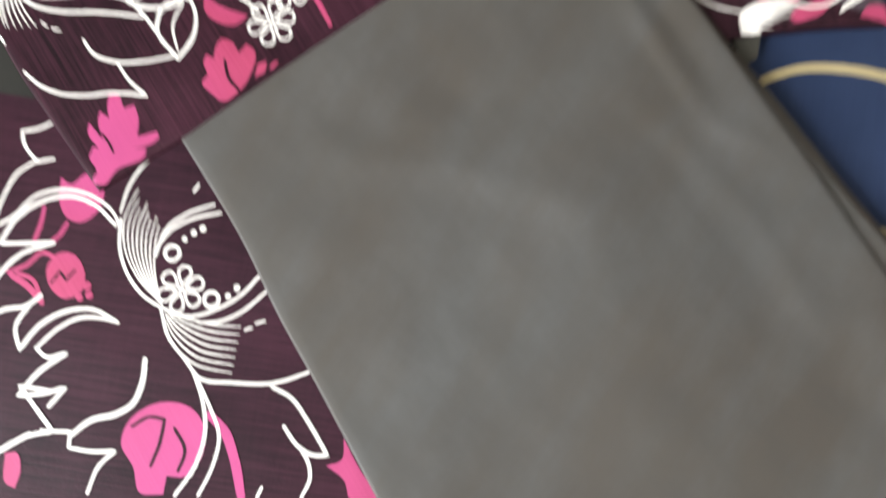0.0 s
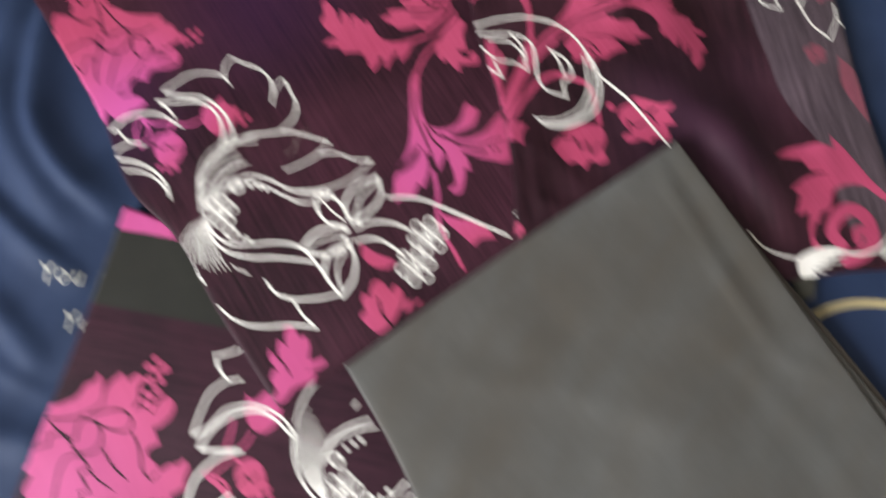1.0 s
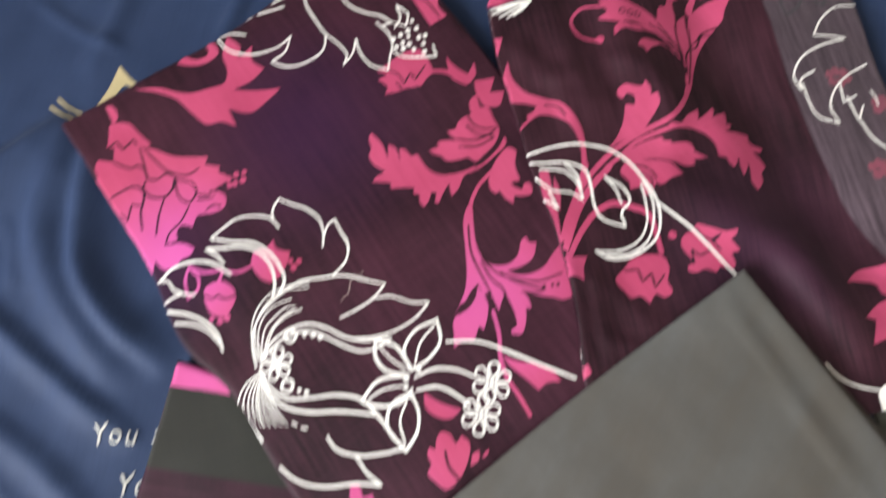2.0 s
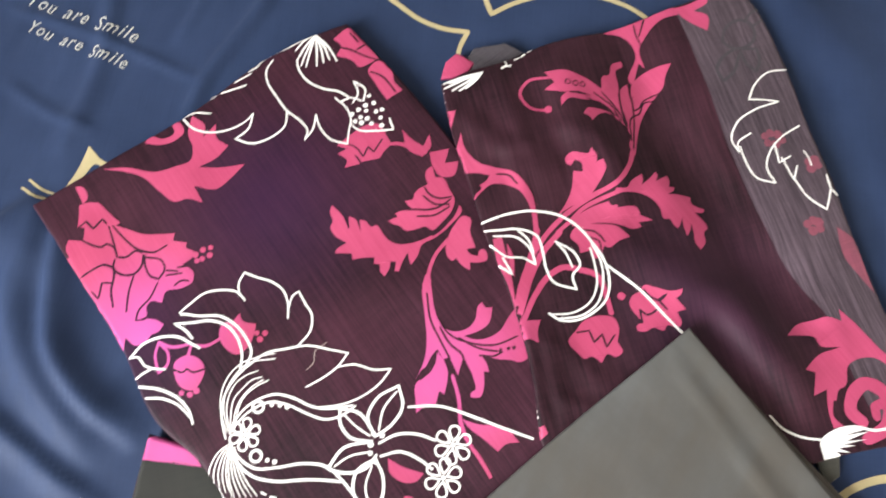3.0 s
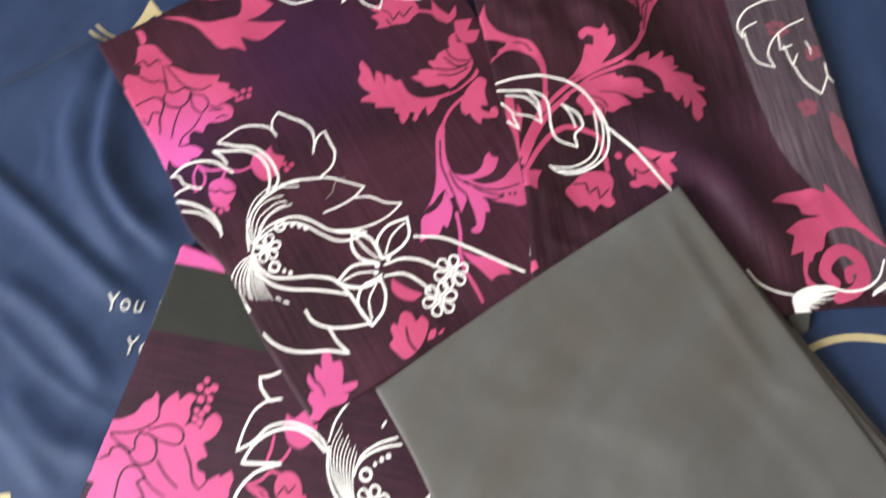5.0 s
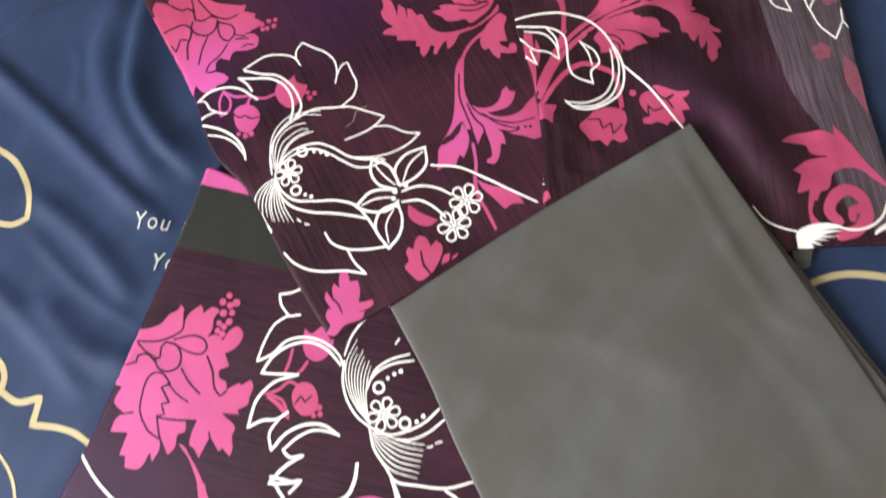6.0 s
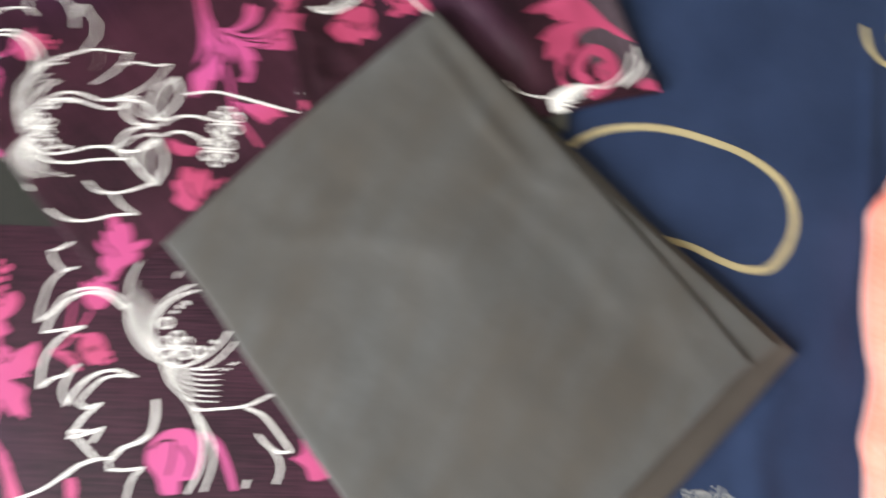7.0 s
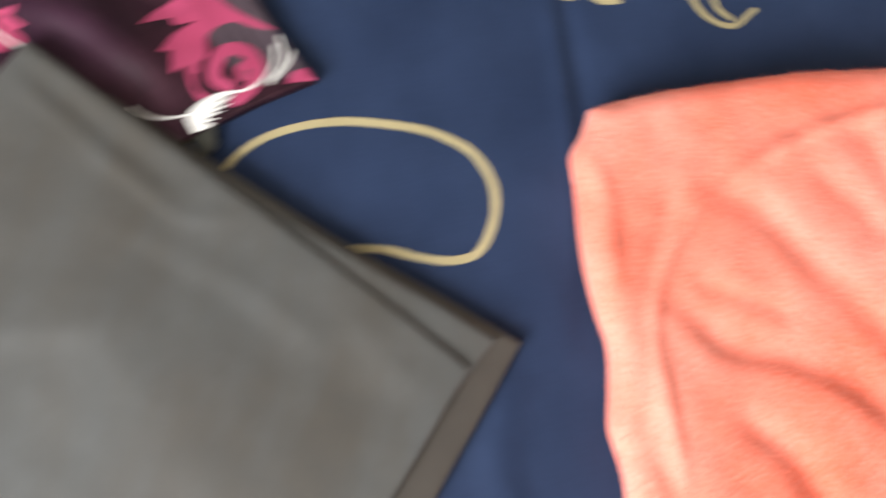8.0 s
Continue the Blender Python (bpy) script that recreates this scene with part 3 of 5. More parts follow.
def strip(cloth, name, a, b, ink, lift, across=44):
    n = 110
    ev = []
    for run in (a, b):
        cum = np.concatenate([[0], np.cumsum(np.linalg.norm(np.diff(run, axis=0), axis=1))])
        q = np.linspace(0, cum[-1], n)
        ev.append(np.stack([np.interp(q, cum, run[:, i]) for i in (0, 1)], -1))
    flat = [tuple(ev[0][j]*(1 - i/across) + ev[1][j]*(i/across)) for j in range(n) for i in range(across + 1)]
    w = across + 1
    faces = [(j*w + i, (j+1)*w + i, (j+1)*w + i + 1, j*w + i + 1) for j in range(n-1) for i in range(across)]
    return lay(cloth, name, flat, faces, ink, lift)


tagged(strip(side, "sheer_border", band, edge, SHEER, 0.00018), "sheer greyish single layer with fine streaks")
fill(lower, "woven_band", BAND, OLIVE)

# ---- the folded grey lining ----
GU, GV = np.array([-0.862, -0.507]), np.array([0.538, -0.843])


def grey_plane(lift):
    """A top that falls 7 mm along the length of the fold."""
    k = -0.007 / 0.387
    return (lift, k*GV[0], k*GV[1])


def guv(*pairs):
    return [tuple(u*GU + v*GV) for u, v in pairs]


BOTTOM = [guv((279, 2), (140, 0), (-3, 2)), guv((-3, 2), (0, 83), (1, 160), (2, 258), (-1, 325), (-2, 389)),
          guv((316, 402), (138, 396), (50, 392), (-2, 389)), guv((279, 2), (286, 66), (299, 150), (310, 230), (316, 402))]
MIDDLE = [guv((280, 0), (140, -3), (-3, 0)), guv((-3, 0), (3, 83), (6, 160), (7, 260), (5, 325), (5, 374)),
          guv((318, 374), (138, 371), (50, 370), (5, 374)), guv((280, 0), (287, 66), (300, 150), (311, 230), (318, 374))]
TOP = [guv((282, -2), (140, -5), (-2, -2)), guv((-2, -2), (4, 85), (9, 150), (14, 210), (22, 300), (30, 369)),
       guv((320, 375), (177, 373), (97, 371), (30, 369)), guv((282, -2), (289, 68), (296, 105), (302, 150), (310, 205), (314, 235), (320, 375))]

lining = tagged(new("folded_lining"), "grey satin lining folded into a flat stack on printed cloth", "folded cloth")
lining.location = (0.02, -0.23, 0.004)
for nm, sides, lift, th, folds in (
        ("bottom_layer", BOTTOM, 0.0118, 0.0040, []),
        ("middle_layer", MIDDLE, 0.0145, 0.0030, []),
        ("top_layer", TOP, 0.0174, 0.0034, [
            Fold(guv((21, -5), (33, 65), (44, 150)), 4, 0.0013, 0.5), Fold(guv((11, -4), (20, 65), (30, 160)), 8, -0.0011),
            Fold(guv((46, 146), (36, 172), (20, 190)), 4, 0.0009), Fold(guv((112, 110), (150, 230), (190, 330)), 36, 0.0021),
            Fold(guv((60, 150), (80, 250), (90, 350)), 28, -0.0013), Fold(guv((200, 90), (235, 200), (262, 330)), 26, -0.001),
            Fold(guv((40, 280), (52, 330), (58, 360)), 12, 0.001), Fold(guv((70, 120), (60, 200), (66, 290)), 9, 0.0008), Fold(guv((240, 40), (180, 90), (120, 170)), 10, 0.0007), Fold(guv((170, 30), (130, 80), (90, 100)), 16, -0.00075)])):
    layer = Cloth(nm, sides, grey_plane(lift), th, 0.0018, 41.0 + lift*900, wave=0.0011, size=75, folds=folds, root=lining)
    # the bottom layer's shade is put into its colour
    layer.body(nm, GREY_SHADED if nm == "bottom_layer" else GREY)

# ---- the towel ----
towel = Cloth("towel", TOWEL_SIDES, (0.034, 0, 0), 0.034, 0.015, 61.0, wave=0.003, size=60, folds=[
    Fold([(560, -306), (498, -298), (445, -290), (385, -293), (342, -306), (312, -324), (290, -349), (276, -381), (265, -417), (250, -470)], 4, 0.0042, -0.35),
    Fold([(352, -290), (378, -306), (397, -353), (419, -420), (450, -490)], 13, -0.0043), Fold([(302, -338), (309, -351), (323, -385), (359, -415), (392, -462), (410, -500)], 12, -0.0043, 0.3),
    Fold([(322, -340), (345, -362), (372, -392)], 7, -0.0021), Fold([(306, -420), (313, -435), (324, -458), (328, -490), (330, -530)], 10, -0.0038),
    Fold([(470, -280), (476, -300), (478, -345), (490, -400)], 14, -0.0038), Fold([(432, -310), (446, -340), (452, -380)], 10, -0.0029), Fold([(254, -405), (249, -420), (251, -455), (240, -500)], 9, -0.0021),
    Fold([(345, -268), (338, -283), (311, -315), (288, -348), (272, -380)], 7, -0.0021), Fold([(296, -232), (300, -262), (284, -300), (272, -330)], 6, 0.003), Fold([(262, -395), (240, -412), (222, -420)], 6, -0.0028)])
tagged(towel.root, "thick coral pink plush towel folded with soft creases", "towel")
towel.body("towel_body", CORAL, cell=4.0)


def pile(cloth, count, length):
    """Loose fibres of the pile: thin upright blades scattered over the towel."""
    rng = np.random.default_rng(5)
    lo, hi = cloth.outline.min(0), np.minimum(cloth.outline.max(0), (560, 0))
    p = rng.uniform((lo[0], -560), hi, (count, 2))
    rim = cloth.outline[rng.integers(0, len(cloth.outline), count // 4)] + rng.normal(0, 5, (count // 4, 2))
    p = np.concatenate([p, rim])
    p = p[inside(p[:, 0], p[:, 1], cloth.outline)]
    x, y, z = cloth.settle(p[:, 0], p[:, 1])
    d, _, nx, ny = line_distance(x, y, cloth.ring)
    out = np.stack([nx - x, ny - y], -1) / (d[:, None] + 1e-6) * np.clip(1 - d[:, None]/14, 0, 1)
    n = len(x)
    lean = np.concatenate([out*1.1 + rng.normal(0, 0.55, (n, 2)), rng.uniform(0.35, 1.0, (n, 1))], 1)
    lean *= length * rng.uniform(0.5, 1.2, (n, 1)) / np.linalg.norm(lean, axis=1)[:, None]
    foot = np.stack([x/1000, y/1000, z - 0.0003], -1) - cloth.base
    a = rng.uniform(0, math.pi, n)
    half = np.stack([np.cos(a), np.sin(a), np.zeros(n)], -1) * 0.00022
    verts = np.stack([foot - half, foot + half, foot + lean], 1).reshape(-1, 3)
    ob = link_mesh("pile_fibre", verts, [(3*i, 3*i + 1, 3*i + 2) for i in range(n)], CORAL, cloth.root)
    tagged(ob, "soft coral pile", kind="stuff")


pile(towel, 26000, 0.0026)

# ---- printed pattern ----
# upper folded length: pink
fill(upper, "printed_leaf", [(-356, 234), (-346, 224), (-348, 214), (-337, 224), (-337, 211), (-328, 203), (-338, 194), (-353, 188), (-335, 185), (-316, 185), (-326, 176), (-340, 167), (-357, 172), (-351, 157), (-363, 162), (-373, 161), (-385, 172), (-398, 186), (-410, 192), (-430, 198), (-410, 196), (-387, 189), (-372, 191), (-359, 195), (-357, 207), (-360, 217)])
fill(upper, "printed_leaf", [(-395, 215), (-384, 212), (-371, 214), (-363, 221), (-368, 230), (-373, 229), (-371, 221), (-379, 217), (-392, 220)])
dots(upper, "printed_seed", [(-347, 119), (-353, 118), (-359, 115), (-354, 111), (-348, 113), (-358, 110)], 2.3, PINK)
fill(upper, "printed_bud", [(-344, 51), (-341, 58), (-333, 59), (-328, 64), (-326, 58), (-316, 54), (-318, 47), (-322, 39), (-331, 33), (-339, 38)])
dots(upper, "printed_seed", [(-316, 47), (-310, 46), (-314, 42)], 2.2, PINK)
fill(upper, "printed_bud", [(-378, 34), (-368, 38), (-358, 32), (-356, 26), (-359, 18), (-365, 12), (-374, 15), (-378, 23)])
line(upper, "petal_line", [(-379, 29), (-372, 26), (-369, 28), (-365, 25), (-356, 26)], 1.2, ground=True)
dots(upper, "printed_seed", [(-374, 11), (-368, 9), (-363, 11)], 2.2, PINK)
line(upper, "printed_stem", [(-368, 37), (-365, 45), (-353, 43), (-343, 47)], 2.4, ink=PINK)
line(upper, "printed_stem", [(-366, 46), (-380, 46), (-389, 51)], 2.4, ink=PINK)
line(upper, "printed_stem", [(-389, 51), (-392, 42), (-390, 28), (-383, 34), (-383, 43), (-388, 49)], 2.2, ink=PINK)
fill(upper, "printed_petal", [(-218, 295), (-234, 287), (-228, 280), (-233, 271), (-219, 263), (-216, 258), (-198, 262), (-208, 280), (-214, 291)])
fill(upper, "printed_petal", [(-198, 260), (-208, 253), (-204, 241), (-196, 223), (-182, 230), (-188, 239), (-188, 247), (-193, 257)])
fill(upper, "printed_tulip", [(-227, 198), (-217, 203), (-206, 203), (-200, 191), (-198, 184), (-204, 178), (-208, 173), (-221, 171), (-237, 169), (-234, 174), (-241, 182), (-233, 185), (-241, 189)])
line(upper, "petal_line", [(-232, 189), (-225, 184), (-221, 176), (-216, 184), (-212, 179), (-204, 189)], 1.2, ground=True)
line(upper, "printed_stem", [(-198, 184), (-191, 183), (-181, 178), (-171, 172)], 3.2, ink=PINK)
fill(upper, "printed_leaf", [(-187, 195), (-180, 185), (-172, 178), (-166, 188), (-166, 177), (-174, 169), (-184, 176)])
fill(upper, "printed_leaf", [(-168, 172), (-152, 173), (-157, 161), (-146, 161), (-152, 149), (-162, 150), (-167, 159)])
dots(upper, "petal_dot", [(-138, 8), (-132, 8), (-128, 8)], 1.3, GROUND)
line(upper, "printed_stem", [(-176, -6), (-174, -22), (-175, -40), (-172, -53), (-166, -65), (-160, -79)], 3, ink=PINK)
fill(upper, "printed_leaf", [(-174, -37), (-164, -42), (-143, -48), (-136, -59), (-146, -59), (-152, -63), (-161, -53), (-169, -45)])
fill(upper, "printed_petal", [(-230, -56), (-221, -63), (-206, -70), (-213, -75), (-223, -73), (-230, -66)])
fill(upper, "printed_leaf", [(-250, 139), (-243, 130), (-239, 117), (-238, 128), (-234, 126), (-230, 114), (-230, 124), (-226, 123), (-221, 117), (-217, 118), (-215, 114), (-210, 105), (-203, 100), (-194, 99), (-182, 101), (-170, 106), (-157, 115), (-151, 124), (-150, 122), (-162, 108), (-173, 101), (-185, 96), (-189, 88), (-195, 82), (-196, 88), (-196, 92), (-200, 87), (-205, 78), (-208, 79), (-206, 86), (-210, 87), (-212, 81), (-216, 76), (-219, 80), (-219, 86), (-223, 87), (-222, 92), (-230, 93), (-239, 93), (-239, 98), (-252, 100), (-250, 103), (-242, 107), (-251, 115), (-253, 122), (-251, 125), (-252, 134)])
fill(upper, "printed_leaf", [(-168, 160), (-173, 156), (-174, 152), (-173, 145), (-176, 144), (-181, 142), (-185, 138), (-186, 135), (-193, 134), (-190, 129), (-185, 125), (-199, 126), (-202, 125), (-200, 122), (-208, 120), (-205, 117), (-199, 114), (-197, 111), (-185, 110), (-180, 111), (-175, 107), (-167, 112), (-158, 120), (-154, 129), (-157, 139), (-161, 149), (-166, 150), (-167, 156)])
line(upper, "petal_line", [(-176, 143), (-174, 138), (-166, 132), (-156, 132)], 1.3, ground=True)
line(upper, "petal_line", [(-186, 126), (-176, 124), (-167, 125), (-157, 130)], 1.3, ground=True)
line(upper, "petal_line", [(-175, 103), (-168, 107), (-161, 113), (-155, 120)], 1.6, ground=True)
fill(upper, "printed_leaf", [(-149, 115), (-144, 112), (-146, 102), (-144, 88), (-151, 88), (-149, 84), (-143, 81), (-142, 85), (-138, 86), (-136, 82), (-137, 77), (-143, 76), (-150, 77), (-151, 71), (-156, 75), (-160, 82), (-163, 80), (-166, 83), (-167, 90), (-164, 99), (-157, 109)])
fill(upper, "printed_scroll", [(-165, 99), (-163, 97), (-175, 85), (-181, 73), (-182, 58), (-182, 45), (-180, 36), (-174, 28), (-166, 26), (-158, 28), (-153, 33), (-149, 43), (-146, 45), (-144, 41), (-139, 40), (-141, 33), (-144, 28), (-152, 24), (-163, 22), (-158, 19), (-146, 18), (-136, 22), (-129, 30), (-121, 38), (-119, 12), (-119, -1), (-127, -3), (-131, -1), (-140, 1), (-153, 6), (-150, 0), (-149, -7), (-153, -6), (-154, -15), (-159, -24), (-165, -23), (-165, -20), (-161, -18), (-161, -11), (-166, 7), (-172, -6), (-175, 4), (-180, 18), (-184, 31), (-186, 58), (-184, 73), (-177, 87)])
fill(upper, "printed_scroll_stem", [(-188, 66), (-185, 73), (-182, 70), (-184, 57), (-184, 40), (-181, 22), (-177, 8), (-181, 7), (-184, 15), (-188, 12), (-195, 3), (-203, -4), (-200, 0), (-194, 11), (-191, 24), (-190, 41)])
fill(upper, "printed_leaf", [(-185, 14), (-181, 7), (-179, 0), (-181, -11), (-184, -18), (-187, -15), (-193, -25), (-200, -25), (-206, -28), (-205, -15), (-205, -12), (-203, -7), (-195, -2), (-187, 9)])
line(upper, "petal_line", [(-186, 58), (-186, 37), (-181, 21), (-176, 7)], 1.3, ground=True)
line(upper, "petal_line", [(-180, 39), (-178, 32)], 1.2, ground=True)
line(upper, "petal_line", [(-180, 31), (-174, 17), (-167, 9), (-165, -1)], 1.3, ground=True)
line(upper, "petal_line", [(-178, 32), (-174, 25), (-159, 16), (-142, 12), (-124, 16)], 1.2, ground=True)
line(upper, "petal_line", [(-167, 21), (-155, 12), (-137, 6)], 1.2, ground=True)
line(upper, "petal_line", [(-154, 6), (-144, 4), (-137, 6)], 1.2, ground=True)
line(upper, "petal_line", [(-185, 14), (-190, 3), (-196, 2), (-202, -4)], 1.3, ground=True)
fill(upper, "printed_stem_end", [(-452, 186), (-448, 186), (-443, 173), (-446, 171)])
fill(upper, "printed_peony", [(-449, 170), (-441, 171), (-433, 169), (-427, 162), (-422, 156), (-416, 150), (-420, 148), (-413, 145), (-399, 138), (-386, 136), (-374, 135), (-376, 129), (-365, 126), (-366, 122), (-360, 118), (-361, 114), (-369, 109), (-361, 101), (-362, 94), (-371, 90), (-383, 89), (-386, 81), (-395, 83), (-398, 79), (-398, 72), (-402, 71), (-390, 68), (-385, 64), (-389, 59), (-395, 57), (-398, 53), (-407, 51), (-414, 58), (-416, 48), (-426, 67), (-440, 92), (-451, 107), (-463, 127), (-456, 127), (-459, 135), (-457, 142), (-445, 139), (-444, 150), (-450, 151), (-449, 160)])
line(upper, "petal_line", [(-450, 150), (-443, 155), (-437, 148), (-430, 155), (-427, 151)], 1.4, ground=True)
line(upper, "petal_line", [(-445, 139), (-437, 134), (-430, 132), (-427, 134), (-422, 131), (-419, 122), (-413, 121), (-404, 125), (-400, 123)], 1.4, ground=True)
line(upper, "petal_line", [(-425, 148), (-422, 136), (-419, 123)], 1.2, ground=True)
line(upper, "petal_line", [(-422, 148), (-413, 136), (-403, 126), (-390, 122), (-381, 126)], 1.3, ground=True)
line(upper, "petal_line", [(-421, 120), (-422, 114), (-417, 108), (-406, 107), (-401, 112), (-399, 121)], 1.4, ground=True)
line(upper, "petal_line", [(-450, 108), (-439, 114), (-428, 117), (-422, 113), (-422, 105), (-424, 98), (-423, 83)], 1.4, ground=True)
line(upper, "petal_line", [(-407, 105), (-411, 92), (-413, 78)], 1.2, ground=True)
line(upper, "petal_line", [(-398, 120), (-398, 112), (-394, 103), (-388, 100), (-383, 108), (-385, 114), (-398, 119)], 1.3, ground=True)
line(upper, "petal_line", [(-389, 97), (-395, 86), (-404, 77), (-406, 70), (-399, 70)], 1.2, ground=True)
line(upper, "petal_line", [(-439, 97), (-434, 91), (-431, 103), (-424, 102)], 1.2, ground=True)
line(upper, "petal_line", [(-382, 106), (-373, 104)], 1.2, ground=True)
fill(upper, "printed_leaf", [(-285, -111), (-280, -111), (-277, -119), (-271, -118), (-269, -125), (-270, -136), (-259, -134), (-258, -137), (-263, -141), (-272, -143), (-265, -143), (-266, -147), (-281, -154), (-289, -162), (-295, -160), (-292, -154), (-296, -146), (-294, -140), (-291, -141), (-297, -131), (-296, -126), (-289, -136), (-291, -123), (-290, -120), (-285, -124), (-286, -119)])
line(upper, "petal_line", [(-289, -133), (-285, -139), (-283, -144)], 1.1, ground=True)
fill(upper, "printed_leaf", [(-221, -83), (-217, -84), (-212, -92), (-208, -87), (-204, -90), (-207, -107), (-213, -115), (-222, -120), (-228, -115), (-233, -108), (-230, -104), (-232, -96), (-230, -92), (-226, -94), (-225, -88)])
line(upper, "petal_line", [(-220, -96), (-218, -107), (-213, -114)], 1.4, ground=True)
fill(upper, "printed_petal", [(-204, -107), (-201, -99), (-197, -98), (-198, -104)])
fill(upper, "printed_petal", [(-196, -103), (-193, -99), (-190, -98), (-193, -102)])
hatch(upper, "printed_hatching", [(-338, -32), (-336, -44), (-331, -57), (-324, -68)], [(-340, -31), (-343, -44), (-343, -56), (-340, -67)], 5, 1)
hatch(upper, "printed_hatching", [(-340, -30), (-344, -42), (-345, -54), (-342, -66)], [(-341, -29), (-351, -36), (-357, -46), (-358, -54)], 5, 1)
fill(lower, "printed_peony", [(-451, -154), (-440, -152), (-429, -148), (-422, -140), (-417, -138), (-414, -133), (-411, -138), (-410, -146), (-407, -141), (-398, -134), (-396, -137), (-396, -141), (-387, -136), (-382, -139), (-387, -146), (-387, -153), (-391, -160), (-385, -158), (-378, -163), (-373, -155), (-367, -152), (-362, -158), (-365, -166), (-371, -171), (-376, -173), (-372, -183), (-380, -187), (-379, -192), (-374, -195), (-373, -201), (-363, -196), (-362, -198), (-354, -194), (-352, -199), (-355, -208), (-355, -211), (-364, -217), (-362, -220), (-376, -219), (-394, -222), (-427, -204), (-454, -178), (-453, -161)])
fill(lower, "printed_peony_petal", [(-376, -219), (-365, -231), (-367, -236), (-366, -245), (-368, -251), (-374, -245), (-377, -247), (-384, -236), (-386, -240), (-388, -244), (-392, -252), (-397, -244), (-399, -243), (-399, -235), (-395, -224), (-404, -224), (-404, -232), (-409, -234), (-411, -244), (-416, -249), (-420, -243), (-423, -237), (-423, -245), (-428, -254), (-430, -247), (-438, -259), (-449, -258), (-449, -249), (-454, -249), (-449, -232), (-463, -231), (-459, -221), (-454, -217), (-462, -209), (-457, -197), (-464, -194), (-463, -186), (-459, -181), (-458, -173), (-453, -160), (-421, -167), (-397, -188)])
line(lower, "petal_line", [(-452, -161), (-431, -162), (-420, -159), (-412, -154), (-411, -139)], 1.3, ground=True)
line(lower, "petal_line", [(-418, -161), (-399, -159), (-393, -162), (-391, -169), (-393, -172), (-406, -171), (-415, -166)], 1.3, ground=True)
line(lower, "petal_line", [(-432, -176), (-428, -175), (-427, -166), (-424, -163), (-415, -166), (-411, -174), (-413, -183), (-423, -186), (-429, -183), (-432, -176)], 1.4, ground=True)
line(lower, "petal_line", [(-447, -163), (-440, -170), (-432, -175)], 1.2, ground=True)
line(lower, "petal_line", [(-459, -181), (-447, -178), (-446, -173), (-439, -172), (-432, -178)], 1.3, ground=True)
line(lower, "petal_line", [(-438, -224), (-441, -215), (-440, -203), (-438, -194), (-434, -188), (-426, -187), (-420, -193), (-418, -196), (-425, -198), (-418, -210), (-424, -211), (-421, -219), (-427, -220)], 1.3, ground=True)
line(lower, "petal_line", [(-438, -223), (-433, -231), (-424, -237)], 1.3, ground=True)
line(lower, "petal_line", [(-427, -220), (-423, -237), (-418, -247)], 1.3, ground=True)
line(lower, "petal_line", [(-420, -195), (-413, -203), (-403, -210)], 1.1, ground=True)
line(lower, "petal_line", [(-410, -184), (-403, -195), (-394, -204)], 1.3, ground=True)
line(lower, "petal_line", [(-427, -221), (-415, -223), (-396, -224)], 1.3, ground=True)
line(lower, "petal_line", [(-390, -175), (-385, -187), (-382, -201), (-378, -206), (-373, -202)], 1.4, ground=True)
line(lower, "petal_line", [(-456, -218), (-446, -217)], 1.2, ground=True)
line(lower, "petal_line", [(-385, -233), (-383, -241)], 1.2, ground=True)
dots(lower, "printed_seed", [(-375, -127), (-380, -132), (-369, -133), (-374, -135), (-379, -141), (-372, -141)], 2.9, PINK)
dots(lower, "printed_seed", [(-382, -149), (-378, -152), (-374, -148), (-383, -155), (-379, -158)], 2.6, PINK)
hatch(lower, "printed_hatching", [(-258, -234), (-245, -239), (-232, -243), (-219, -245)], [(-260, -234), (-257, -247), (-245, -262), (-225, -269)], 7, 1.1)
fill(side, "printed_leaf", [(-29, 118), (-19, 118), (-16, 122), (-5, 128), (-5, 123), (-7, 119), (1, 124), (7, 129), (8, 126), (5, 121), (16, 125), (17, 121), (15, 115), (19, 115), (19, 113), (12, 109), (22, 108), (31, 105), (30, 101), (40, 94), (39, 92), (31, 92), (36, 85), (38, 78), (34, 75), (33, 67), (27, 61), (24, 67), (25, 76), (25, 83), (23, 78), (19, 73), (18, 80), (19, 89), (16, 83), (13, 80), (10, 84), (9, 88), (4, 89), (3, 98), (-1, 106), (-9, 112), (-21, 114), (-30, 113)])
line(side, "printed_stem", [(-27, 115), (-44, 111), (-57, 106), (-69, 97), (-80, 90)], 3.4, ink=PINK)
fill(side, "printed_leaf", [(-66, 98), (-56, 104), (-43, 108), (-36, 109), (-35, 106), (-30, 105), (-30, 103), (-15, 101), (-13, 96), (-15, 96), (-5, 89), (-16, 89), (-15, 85), (-22, 84), (-30, 88), (-47, 93), (-58, 93), (-68, 93)])
fill(side, "printed_leaf", [(-67, 91), (-47, 92), (-34, 88), (-26, 78), (-35, 76), (-44, 72), (-47, 74), (-53, 65), (-58, 66), (-58, 72), (-66, 71), (-66, 77), (-71, 85)])
line(side, "petal_line", [(-60, 89), (-51, 86), (-48, 82), (-46, 77)], 1.2, ground=True)
fill(side, "printed_leaf", [(-62, 145), (-62, 150), (-56, 154), (-48, 151), (-44, 150), (-41, 154), (-38, 146), (-39, 142), (-34, 143), (-33, 136), (-37, 129), (-42, 123), (-51, 114), (-66, 109), (-79, 102), (-70, 111), (-62, 124), (-58, 138), (-51, 136), (-51, 144), (-55, 147), (-59, 143)])
